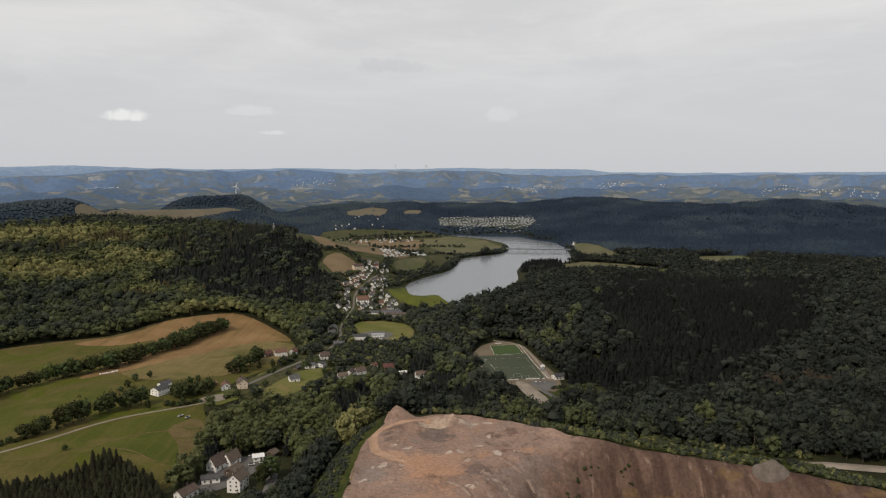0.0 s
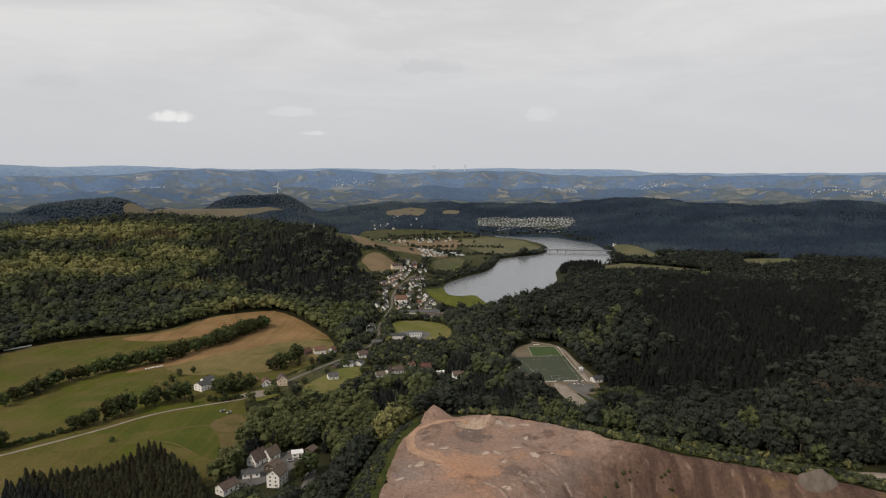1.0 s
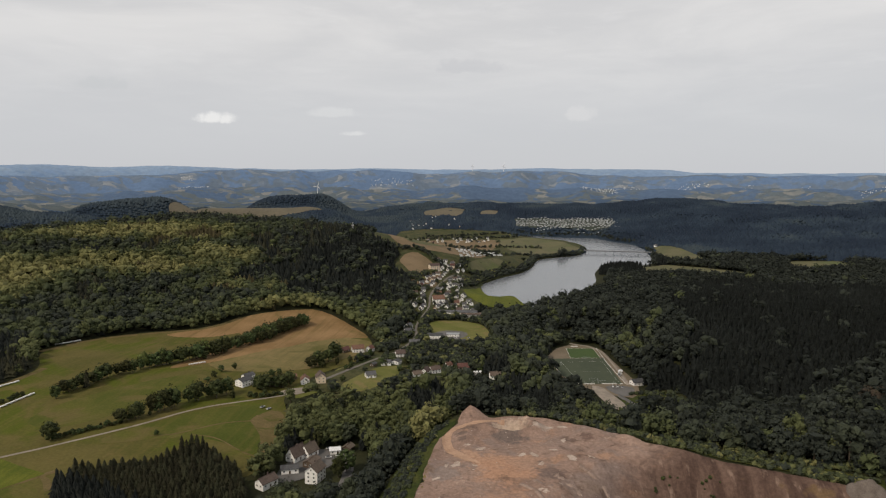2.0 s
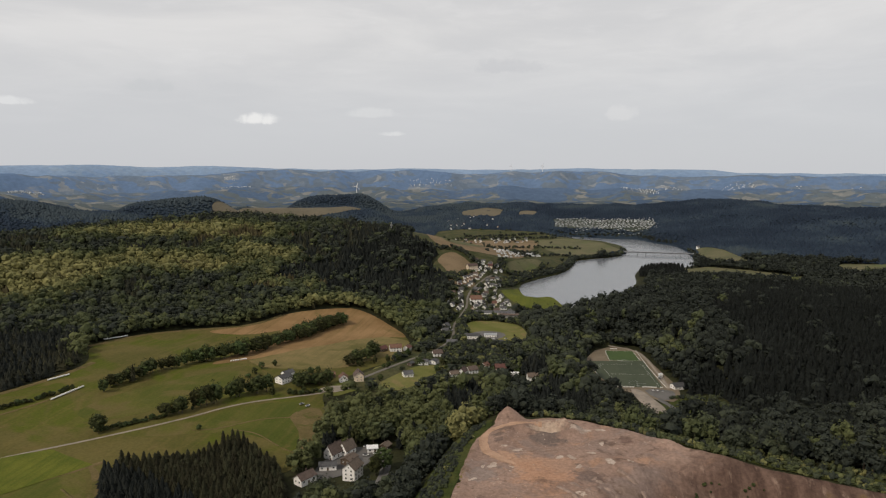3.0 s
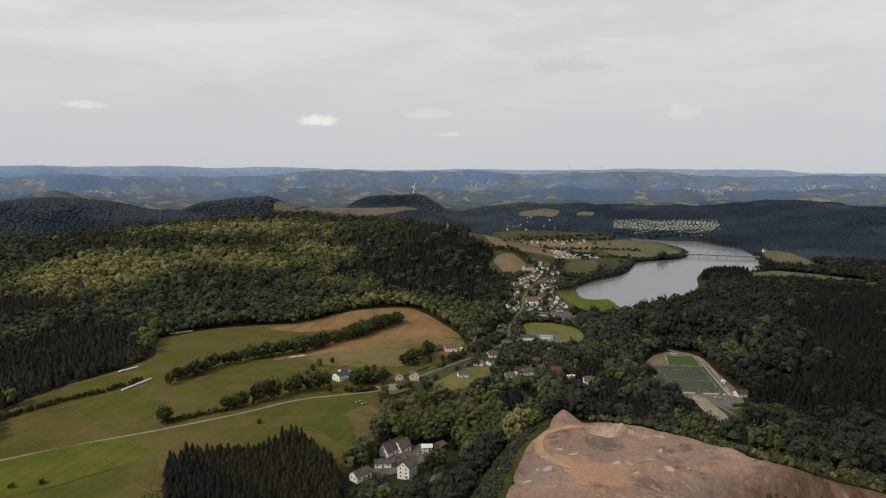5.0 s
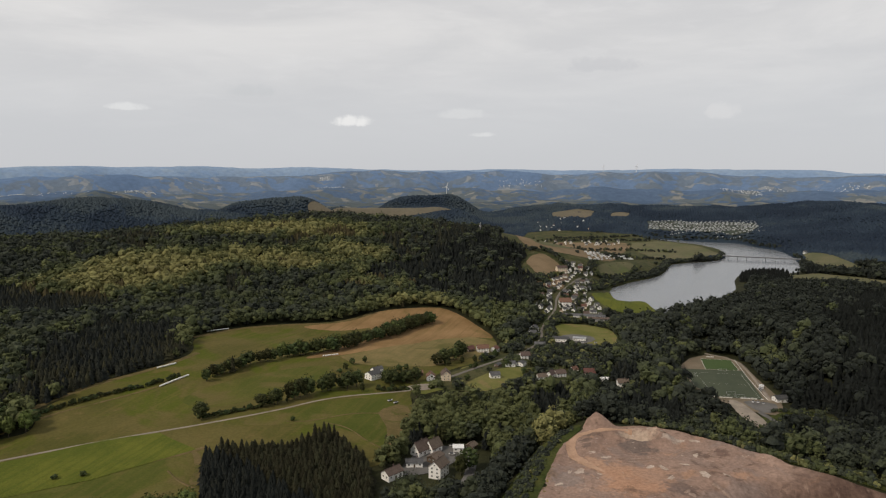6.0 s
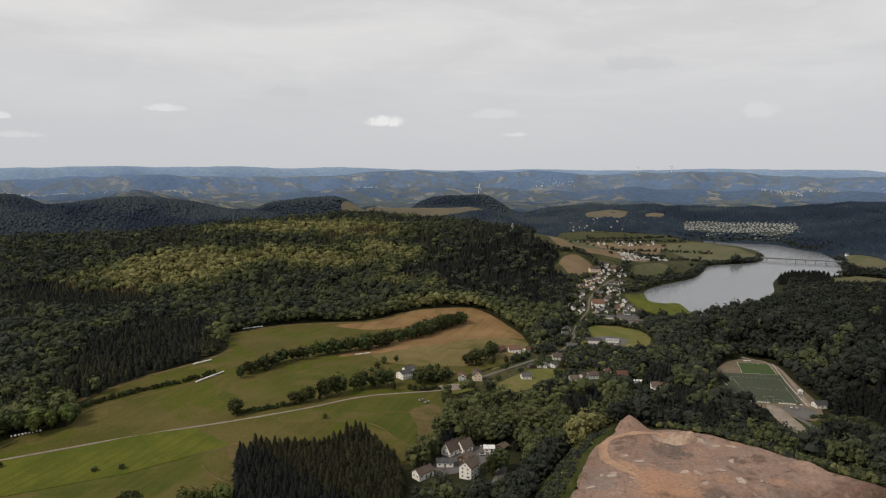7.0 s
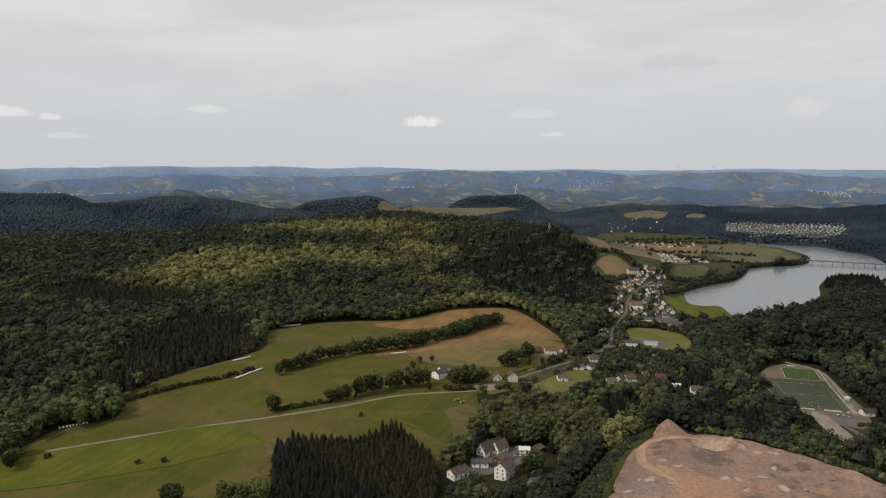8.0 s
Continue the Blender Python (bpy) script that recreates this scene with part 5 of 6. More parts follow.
home(-55, 664, 10, "House with a red tiled roof in a garden", 13, 9, 4.2, 4.0, PLASTER_CREAM, TILE_RED, 1, group=G)
home(-71, 668, 60, "House with a red-brown roof in a garden", 9, 8, 4.0, 3.6, PLASTER, TILE_RED, 1, group=G)
home(-82, 648, 35, "White house with a brown roof beside the wood", 12, 9, 4.4, 3.4, PLASTER, TILE_BROWN, 2, group=G)
home(-90, 640, 75, "White house with a grey-brown roof", 11, 8, 4.2, 3.4, PLASTER, TILE_BROWN, 2, group=G)
home(-97, 630, 30, "Low house with a brown roof beside the wood", 10, 8, 3.4, 3.0, PLASTER, TILE_BROWN, 1, group=G)
home(-22, 640, 15, "White house with a dark roof in the wood", 12, 9, 4.0, 3.4, PLASTER, TILE_BROWN, 1, group=G)
home(-40, 652, 15, "Low white garden pavilion on a lawn", 9, 4, 2.6, 0.8, PLASTER, METAL_WHITE, 1, False, group=G)
# the middle of the village
G = "village houses"
home(-119, 755, 10, "White house with a grey roof by the road", 14, 10, 5.2, 3.6, PLASTER, TILE_GREY, 2, group=G)
home(-126, 700, 25, "White house with a brown roof by the road", 12, 9, 4.6, 3.6, PLASTER, TILE_BROWN, 2, group=G)
home(-101, 800, 5, "Long white hall with a blue-grey roof", 22, 13, 5.0, 2.0, PLASTER, TILE_GREY, 1, False, group=G)
home(-80, 812, 5, "Low grey workshop with a flat roof", 18, 10, 4.0, 1.0, PLASTER, METAL_GREY, 1, False, group=G)
home(-68, 778, 20, "Open timber barn with a grey roof", 14, 8, 3.6, 1.4, TIMBER, TILE_GREY, 1, False, group=G)
home(-140, 838, 70, "White house with a dark roof under the wood", 12, 10, 5.0, 3.8, PLASTER, TILE_GREY, 2, group=G)
home(-137, 815, 30, "White cottage under the wood", 10, 8, 4.6, 3.4, PLASTER, TILE_GREY, 2, group=G)
home(-88, 930, 4, "Long low factory hall with a grey flat roof", 60, 16, 5.0, 1.2, PLASTER, TILE_GREY, 1, False, group=G)
home(-60, 925, 4, "Long low factory hall with a worn brown roof", 40, 14, 4.6, 1.0, CONCRETE, TILE_BROWN, 1, False, group=G)
home(-119, 985, 15, "Large white house with a red hipped roof", 17, 13, 8.0, 5.0, PLASTER, TILE_RED, 3, group=G)
home(-150, 1180, 30, "Cream three-storey house on the hillside", 18, 11, 8.0, 3.0, PLASTER_CREAM, TILE_BROWN, 3, group=G)

variants = [house("White village house with a grey gabled roof", 7.4, 6.0, 3.7, 2.7, PLASTER, TILE_GREY, 2, group=G, windows="few"),
            house("White village house with a brown gabled roof", 7.8, 5.8, 3.6, 2.6, PLASTER, TILE_BROWN, 2, group=G, windows="few"),
            house("White village house with a dark slate roof", 7.0, 6.2, 4.0, 2.9, PLASTER, TILE_GREY, 2, group=G, windows="few"),
            house("Cream village house with a red-brown roof", 7.4, 5.8, 3.7, 2.6, PLASTER_CREAM, TILE_RED, 2, group=G, windows="few"),
            house("Low white village bungalow with a grey roof", 9, 5.8, 2.6, 1.8, PLASTER, TILE_GREY, 1, group=G, windows="few")]
rng = np.random.default_rng(77)
count = 0
AREAS = [((-160, 930), (-66, 1130), 66), ((-150, 1100), (-95, 1260), 30), ((-330, 2000), (-90, 2130), 34), ((-420, 2330), (-190, 2640), 16)]
for (ax, ay), (bx, by), n in AREAS:
    tries = done = 0
    while done < n and tries < 900:
        tries += 1
        hx, hy = rng.uniform(ax, bx), rng.uniform(ay, by)
        if min(math.hypot(hx - p, hy - q) for p, q in HOMES) < 10.5 or poly_dist(np.array(hx), np.array(hy), LAKE) < 16:
            continue
        if min(seg_dist(hx, hy, *p, *q)[0] for p, q in zip(ROAD_A, ROAD_A[1:])) < 8 or (abs(hy - 928) < 14 and hx > -122) or poly_dist(np.array(hx), np.array(hy), SHORE_GREEN) < 6:
            continue
        HOMES.append((hx, hy))
        m = pose(hx, hy, up(hx, hy) + 0.5, 0, 0, rng.choice([12, 100, 25, 75]) + rng.uniform(-8, 8))
        if count < len(variants):
            variants[count].matrix_basis = m
        else:
            copy_thing(variants[rng.choice([0, 0, 0, 1, 2, 2, 2, 4, 4, 3])], m @ Matrix.Diagonal((*([rng.uniform(0.68, 1.0)] * 3), 1)))
        count += 1
        done += 1

# houses across the lake
G = "houses across the lake"
for hx, hy, rz in ((372, 1900, 20), (505, 1560, 60), (585, 1500, 20), (610, 1490, 70), (648, 1480, 30), (345, 1640, 10)):
    HOMES.append((hx, hy))
    copy_thing(variants[int(hx) % 5], pose(hx, hy, up(hx, hy) + 0.5, 0, 0, rz))


# ---- the lake bridge ----
bridge = thing("bridge", "Long grey concrete beam bridge over the lake", "bridge")
bridge.matrix_basis = pose(172, 1800, 0, 0, 0, math.degrees(math.atan2(-24, 164)))
part("deck", box(83, 0, 7.2, 172, 8, 2.0), BRIDGE_DARK, bridge)
for s in (-1, 1):
    rail = part("railing", joined([box(83, s * 3.8, 9.0, 172, 0.12, 0.14), box(83, s * 3.8, 8.45, 172, 0.08, 0.1)]), METAL_GREY, bridge)
    part("railing_post", joined([box(1 + 3 * k, s * 3.8, 8.4, 0.14, 0.14, 1.2) for k in range(56)]), METAL_GREY, rail)
for k in range(8):
    part("pier", joined([box(10 + 21 * k, 0, 2.0, 1.6, 5.0, 9.2), box(10 + 21 * k, 0, 6.2, 2.2, 7.0, 0.9)]), BRIDGE_DARK, bridge)


# ---- masts and wind turbines on the hills ----
def turbine(x, y, height, label):
    t = thing("wind_turbine", label, "wind turbine", "wind turbines")
    v, f = tube(height * 0.045, height * 0.02, height, 12)
    part("tower", (v.tolist(), [tuple(q) for q in f.tolist()]), METAL_WHITE, t, smooth=True)
    part("nacelle", box(0, -height * 0.03, height, height * 0.05, height * 0.13, height * 0.05), METAL_WHITE, t, bevel=height * 0.008)
    for k in range(3):
        a = radians(20 + 120 * k)
        v = []
        for u, w in ((0.02, 0.022), (0.1, 0.045), (0.28, 0.028), (0.46, 0.008)):
            cx, cz = math.sin(a) * u * height, math.cos(a) * u * height
            px, pz = math.cos(a) * w * height, -math.sin(a) * w * height
            v += [(cx - px, -height * 0.1, height + cz - pz), (cx + px, -height * 0.1, height + cz + pz), (cx + px * 0.3, -height * 0.112, height + cz + pz * 0.3)]
        faces = [(3 * i + a2, 3 * i + (a2 + 1) % 3, 3 * i + 3 + (a2 + 1) % 3, 3 * i + 3 + a2) for i in range(3) for a2 in range(3)]
        part("blade", (v, faces + [(0, 2, 1), (9, 10, 11)]), METAL_WHITE, t)
    t.matrix_basis = pose(x, y, up(x, y) - 1, 0, 0, 25)
    return t


TURBINES = (((-877, 2869), 42, "White wind turbine on a wooded ridge"), ((-105, 4289), 40, "Small white wind turbine on the skyline"), ((-300, 4280), 34, "Small white wind turbine on the skyline"))
for (tx, ty), th, tl in TURBINES:
    turbine(tx, ty, th, tl)
mast = thing("radio_mast", "Slim grey radio mast above the hill forest", "mast")
mast.matrix_basis = pose(-323, 1284, up(-323, 1284))
part("shaft", rod((0, 0, 0), (0, 0, 26), 1.1, 8), CONCRETE, mast)
part("platform", joined([rod((0, 0, 21), (0, 0, 22), 2.2, 10), rod((0, 0, 24.4), (0, 0, 25), 1.7, 10)]), CONCRETE, mast)
part("antenna", joined([rod((0, 0, 26), (0, 0, 29), 0.25, 6), rod((1.8, 0, 21.5), (1.8, 0, 24), 0.3, 6), rod((-1.8, 0, 21.5), (-1.8, 0, 24), 0.3, 6)]), METAL_WHITE, mast)


# ---- the caravan site ----
def caravan(label, mat, roof):
    c = thing("caravan", label, "caravan", "caravans on the terraced site")
    part("body", joined([box(0, 0, 1.6, 7.5, 3.0, 2.6)]), mat, c, bevel=0.25)
    part("canopy", joined([box(0, -2.6, 2.35, 5.5, 2.4, 0.12), box(-2.6, -3.6, 1.2, 0.1, 0.1, 2.4), box(2.6, -3.6, 1.2, 0.1, 0.1, 2.4)]), roof, c)
    part("window", joined([box(-1.6, -1.52, 1.9, 1.3, 0.06, 0.7), box(1.6, -1.52, 1.9, 1.3, 0.06, 0.7)]), PANE, c)
    return c


kinds = [caravan("White touring caravan with a grey awning", CARAVAN_GREY, METAL_GREY), caravan("Pale static caravan with a grey awning", CARAVAN_GREY, METAL_GREY), caravan("White static caravan with a brown awning", CARAVAN_GREY, TILE_BROWN)]
rng = np.random.default_rng(9)
spots = []
for row in range(13):
    cy = 2285 + 21 * row
    x0, x1 = (190 if row < 2 else 60 if row < 5 else -10), 330
    cx = x0 + rng.uniform(0, 10)
    while cx < x1:
        if rng.uniform() < 0.88 and len(spots) < 290:
            spots.append((cx, cy + rng.uniform(-4, 4) - 0.13 * (cx - 150)))
        cx += rng.uniform(9.5, 14.5)
for k, (cx, cy) in enumerate(spots):
    m = pose(cx, cy, up(cx, cy) + 1.2, 0, 0, rng.choice([0, 90, 15]) + rng.uniform(-15, 15))
    if k < 3:
        kinds[k].matrix_basis = m
    else:
        copy_thing(kinds[rng.choice([0, 0, 1, 2])], m)


# a second, smaller site above the village
tents = [tagged(copy_thing(kinds[0], Matrix.Identity(4)), "White caravan on a small terraced site above the village", "caravan", "caravans above the village")]
for row in range(6):
    for col in range(13):
        u, v = (col + rng.uniform(-0.3, 0.3)) / 12, (row + rng.uniform(-0.2, 0.2)) / 5
        cx, cy = -112 + 72 * u - 20 * v, 1325 + 235 * u + 112 * v
        if rng.uniform() < 0.12:
            continue
        m = pose(cx, cy, up(cx, cy) + 0.9, 0, 0, rng.choice([70, 160]) + rng.uniform(-12, 12)) @ Matrix.Diagonal((0.8, 0.8, 0.9, 1))
        if tents:
            tents.pop().matrix_basis = m
            continue
        made = tagged(copy_thing(kinds[0], Matrix.Identity(4)), "White caravan on a small terraced site above the village", "caravan", "caravans above the village")
        made.matrix_basis = m


# ---- wrapped bales along the field edges ----
def bale():
    b = thing("hay_bale", "Round hay bale in white plastic wrap", "hay bale", "wrapped bales")
    a = np.linspace(0, 2 * np.pi, 13)[:-1]
    rings = [(-0.65, 0.6), (-0.6, 0.72), (0.6, 0.72), (0.65, 0.6)]
    v = [(x, math.cos(q) * r, 0.72 + math.sin(q) * r) for x, r in rings for q in a]
    f = [(12 * k + i, 12 * k + (i + 1) % 12, 12 * k + 12 + (i + 1) % 12, 12 * k + 12 + i) for k in range(3) for i in range(12)]
    part("wrap", (v, f), WRAP, b, smooth=True)
    part("bale_end", ([v[i] for i in range(12)], [tuple(range(12))[::-1]]), WRAP, b)
    part("bale_end", ([v[36 + i] for i in range(12)], [tuple(range(12))]), WRAP, b)
    return b


first = bale()
k = 0
for (ax, ay), (bx, by), n in (((-433, 503), (-427, 520), 12), ((-400, 467), (-395, 497), 20), ((-452, 334), (-441, 348), 9), ((-481, 641), (-470, 665), 16), ((-315, 604), (-306, 617), 9)):
    for i in range(n):
        bx2, by2 = ax + (bx - ax) * i / (n - 1) + rng.uniform(-0.2, 0.2), ay + (by - ay) * i / (n - 1)
        m = pose(bx2, by2, up(bx2, by2) + 0.5, 0, 0, math.degrees(math.atan2(by - ay, bx - ax)) + rng.uniform(-12, 12))
        if k == 0:
            first.matrix_basis = m
        else:
            copy_thing(first, m)
        k += 1


# ---- vehicles ----
def car(label, mat):
    c = thing("car", label, "car", "parked cars")
    part("body", box(0, 0, 0.65, 4.3, 1.75, 0.7), mat, c, bevel=0.15)
    v = [(-1.5, -0.8, 1.0), (1.0, -0.8, 1.0), (1.0, 0.8, 1.0), (-1.5, 0.8, 1.0), (-1.1, -0.65, 1.5), (0.4, -0.65, 1.5), (0.4, 0.65, 1.5), (-1.1, 0.65, 1.5)]
    part("cabin", (v, [(0, 1, 5, 4), (1, 2, 6, 5), (2, 3, 7, 6), (3, 0, 4, 7), (4, 5, 6, 7)]), PANE, c)
    for wx in (-1.35, 1.35):
        for wy in (-0.8, 0.8):
            part("wheel", rod((wx, wy - 0.1, 0.32), (wx, wy + 0.1, 0.32), 0.32, 10), RUBBER, c)
    return c


first_car = car("Pale car parked on asphalt beside houses", CARPAINT)
cars = ((-204, 507, 60), (-198, 505, 70), (-112, 420, 80), (-128, 432, 20), (-122, 436, 30), (-132, 446, 60), (88, 622, 80), (92, 622, 80), (96, 620, 80), (-124, 790, 85), (-118, 775, 10), (-90, 786, 0), (-84, 786, 5), (-76, 800, 0), (-60, 800, 60), (-52, 912, 5), (-66, 912, 5), (-80, 912, 5), (-131, 830, 85), (-183, 560, 40))
for i, (cx, cy, rz) in enumerate(cars):
    m = pose(cx, cy, up(cx, cy) + 0.75, 0, 0, rz)
    if i == 0:
        first_car.matrix_basis = m
    else:
        copy_thing(first_car, m)

# ---- the sports ground ----
Z = 6.0


def markings(pts, wide, name, closed=True):
    pts = pts + pts[:1] if closed else pts
    pieces = []
    for (ax, ay), (bx, by) in zip(pts, pts[1:]):
        ln = math.hypot(bx - ax, by - ay)
        nx, ny = -(by - ay) / ln * wide / 2, (bx - ax) / ln * wide / 2
        pieces.append(([(ax + nx, ay + ny, Z + 0.72), (ax - nx, ay - ny, Z + 0.72), (bx - nx, by - ny, Z + 0.72), (bx + nx, by + ny, Z + 0.72)], [(0, 1, 2, 3)]))
    return tagged(new(name, mesh_of(name, *joined(pieces), [LINE])), "White painted line on the sports turf", "marking", "pitch markings", "structure")


markings([(54, 760), (84, 763), (88, 723), (56, 719)], 0.3, "pitch_line")
markings([(45, 702), (88, 709), (95, 636), (58, 633)], 0.12, "pitch_line")
markings([(50, 668), (92, 673)], 0.12, "pitch_line", False)
kerb = [(101, 632), (93, 700), (88, 766)]
markings(kerb, 0.5, "kerb_line", False)


def goal(x, y, rz):
    g = thing("football_goal", "White tubular football goal with a net frame", "goal", "football goals")
    part("frame", joined([rod((-3.66, 0, 0), (-3.66, 0, 2.44), 0.07), rod((3.66, 0, 0), (3.66, 0, 2.44), 0.07), rod((-3.66, 0, 2.44), (3.66, 0, 2.44), 0.07)]), METAL_GREY, g)
    part("net_frame", joined([rod((-3.66, 0, 2.44), (-3.66, 1.8, 0), 0.05), rod((3.66, 0, 2.44), (3.66, 1.8, 0), 0.05), rod((-3.66, 1.8, 0.05), (3.66, 1.8, 0.05), 0.05)]), METAL_GREY, g)
    g.matrix_basis = pose(x, y, Z + 0.6, 0, 0, rz)


for gx, gy, rz in ((72, 716, 5), (72, 640, 185), (79, 633, 185), (44, 690, 95)):
    goal(gx, gy, rz)


def board(ax, ay, bx, by):
    b = thing("advertising_board", "White perimeter board along the pitch", "board", "perimeter boards")
    ln = math.hypot(bx - ax, by - ay)
    part("panel", box(0, 0, 0.65, ln - 0.25, 0.08, 0.9), LINE, b)
    part("post", joined([box(-ln / 2 + 0.3, 0.08, 0.5, 0.1, 0.1, 1.2), box(ln / 2 - 0.3, 0.08, 0.5, 0.1, 0.1, 1.2)]), METAL_GREY, b)
    b.matrix_basis = pose((ax + bx) / 2, (ay + by) / 2, Z + 0.55, 0, 0, math.degrees(math.atan2(by - ay, bx - ax)))


for (ax, ay), (bx, by), n in (((56, 626), (72, 628), 6), ((76, 629), (98, 631), 8), ((33, 712), (42, 656), 8), ((60, 768), (68, 769), 2)):
    for i in range(n):
        p = lambda u: (ax + (bx - ax) * u, ay + (by - ay) * u)
        if rng.uniform() < 0.85:
            board(*p(i / n), *p((i + 1) / n))
G = "sports ground buildings"
home(111, 633, 25, "White clubhouse with a dark grey roof beside the pitch", 13, 9, 3.6, 2.4, PLASTER, TILE_GREY, 1, False, group=G)
home(101, 668, 80, "Small white ticket hut beside the pitch", 5, 4, 2.6, 1.0, PLASTER, METAL_WHITE, 1, False, group=G)
home(99, 660, 80, "Small grey equipment shed beside the pitch", 4, 3, 2.4, 0.8, CONCRETE, METAL_GREY, 1, False, group=G)
# ---- planting ----
def bare_crown(t):
    return t[0], None


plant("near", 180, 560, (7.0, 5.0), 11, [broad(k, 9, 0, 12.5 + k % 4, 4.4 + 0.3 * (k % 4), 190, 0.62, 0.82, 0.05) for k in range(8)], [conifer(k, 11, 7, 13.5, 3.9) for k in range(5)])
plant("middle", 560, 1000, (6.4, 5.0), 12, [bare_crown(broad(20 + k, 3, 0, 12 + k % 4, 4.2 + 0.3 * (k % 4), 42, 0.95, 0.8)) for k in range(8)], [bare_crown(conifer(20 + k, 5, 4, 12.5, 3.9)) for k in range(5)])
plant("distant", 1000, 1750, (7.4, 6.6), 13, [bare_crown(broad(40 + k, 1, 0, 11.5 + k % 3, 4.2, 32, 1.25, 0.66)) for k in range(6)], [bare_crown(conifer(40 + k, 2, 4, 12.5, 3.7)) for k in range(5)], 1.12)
plant("farthest", 1750, 3090, (11.0, 10.0), 14, [bare_crown(broad(60 + k, 1, 0, 7, 5.4)) for k in range(4)], [bare_crown(conifer(60 + k, 1, 4, 6.0, 6.2)) for k in range(4)], 1.3, NEEDLE_HAZE, NEEDLE_HAZE)


# single trees: hedges, lone trees, the spruce grove
def tree_of(name, label, category, group, crown, wood, leaf):
    t = thing(name, label, category, group)
    part("crown", (crown[0].tolist(), crown[1].tolist()), leaf, t)
    part("trunk", (wood[0].tolist(), wood[1].tolist()), BARK, t)
    return t


def planted(kinds, spots, g, low=0.8, high=1.2, tall=lambda x, y: 1.0):
    for k, (x, y) in enumerate(spots):
        m = pose(x, y, up(x, y), 0, 0, g.uniform(0, 360)) @ Matrix.Diagonal((*([g.uniform(low, high)] * 2), g.uniform(low, high) * tall(x, y), 1))
        if k < len(kinds):
            kinds[k].matrix_basis = m
        else:
            copy_thing(kinds[int(g.integers(len(kinds)))], Matrix.Identity(4)).matrix_basis = m


def along(pts, gap, g, wobble=2.5):
    pts = np.array(pts, float)
    dist = np.r_[0, np.cumsum(np.hypot(*np.diff(pts, axis=0).T))]
    s = np.arange(0, dist[-1], gap) + g.uniform(-0.3, 0.3, len(np.arange(0, dist[-1], gap))) * gap
    return [(np.interp(v, dist, pts[:, 0]) + g.uniform(-wobble, wobble), np.interp(v, dist, pts[:, 1]) + g.uniform(-wobble, wobble)) for v in s]


g = np.random.default_rng(5)
oaks = [tree_of("broadleaf_tree", "Rounded green broadleaf tree in a field hedge", "tree", "hedge trees", *broad(80 + k, 16, 0, 13 + k % 3, 5.0 + 0.4 * (k % 3), 260, 0.6, 0.85, 0.06), LEAF_ONE) for k in range(6)]
HEDGE_A = [(-372, 492), (-366, 542), (-344, 593), (-323, 628), (-309, 655), (-296, 720), (-283, 782), (-273, 818)]
HEDGE_B = [(-294, 460), (-281, 482), (-261, 507), (-250, 524), (-244, 533)]
spots = along(HEDGE_A, 7.5, g, 3.0) + along(HEDGE_A[2:], 9.0, g, 6.0) + along(HEDGE_A[5:], 5.5, g, 9.0) + along(HEDGE_B, 6.5, g, 3.0) 
spots += along([(-199, 625), (-196, 645), (-185, 680)], 9, g, 4) + along([(-475, 318), (-478, 395)], 6, g, 6) + along([(-226, 547), (-214, 553), (-203, 560), (-197, 566)], 5, g, 2) + [(-113, 402), (-110, 412), (-140, 446), (-162, 402), (-327, 424), (-247, 284), (-252, 290), (-240, 290), (-278, 270), (-471, 330), (-462, 338), (-452, 356), (-446, 366), (-438, 374), (-460, 372)]
planted(oaks, spots, g, 0.75, 1.25)
garden_trees = [tree_of("broadleaf_tree", "Rounded garden tree beside the lane houses", "tree", "garden trees", *broad(140 + k, 11, 0, 8 + k, 3.3 + 0.3 * k, 150, 0.5, 0.85, 0.05), LEAF_ONE) for k in range(3)]
GARDENS = [(-275, 558), (-274, 569), (-276, 588), (-268, 600), (-226, 586), (-222, 594), (-210, 584), (-214, 538), (-234, 518), (-190, 628), (-199, 668), (-204, 706), (-196, 690), (-180, 643), (-168, 632), (-168, 651), (-161, 667),
           (-157, 690), (-147, 733), (-150, 770), (-137, 657), (-183, 553), (-176, 560), (-160, 590), (-116, 640), (-108, 650), (-112, 672), (-104, 622), (-66, 652), (-62, 678), (-46, 672), (-34, 664), (-46, 640)]
planted(garden_trees, GARDENS + [(x + g.uniform(-7, 7), y + g.uniform(-7, 7)) for x, y in GARDENS if y > 600], g, 0.55, 0.95)
pines = [tree_of("spruce_tree", "Dark green spruce standing in a dense grove", "tree", "grove spruces", *conifer(90 + k, 13, 9, 12.6 + 0.7 * (k % 3), 4.3 + 0.25 * (k % 3)), NEEDLE_ONE) for k in range(5)]
gx, gy = np.meshgrid(np.arange(-290, -120, 4.5), np.arange(270, 425, 4.5))
gx, gy = (gx + g.uniform(-1.6, 1.6, gx.shape)).ravel(), (gy + g.uniform(-1.6, 1.6, gy.shape)).ravel()
keep = poly_dist(gx, gy, GROVE) < -2
gx, gy = gx[keep], gy[keep]
order = np.argsort(-gy - 0.4 * gx)
grove_spots = list(zip(gx[order][:290], gy[order][:290]))
planted(pines, grove_spots, g, 0.86, 1.06, lambda x, y: 0.9 + 0.42 * math.exp(-math.hypot(x + 218, y - 414) ** 2 / 420) + 0.2 * math.exp(-math.hypot(x + 268, y - 378) ** 2 / 500) - 0.16 * math.exp(-math.hypot(x + 243, y - 392) ** 2 / 300))
rest = np.c_[gx[order][290:], gy[order][290:]]
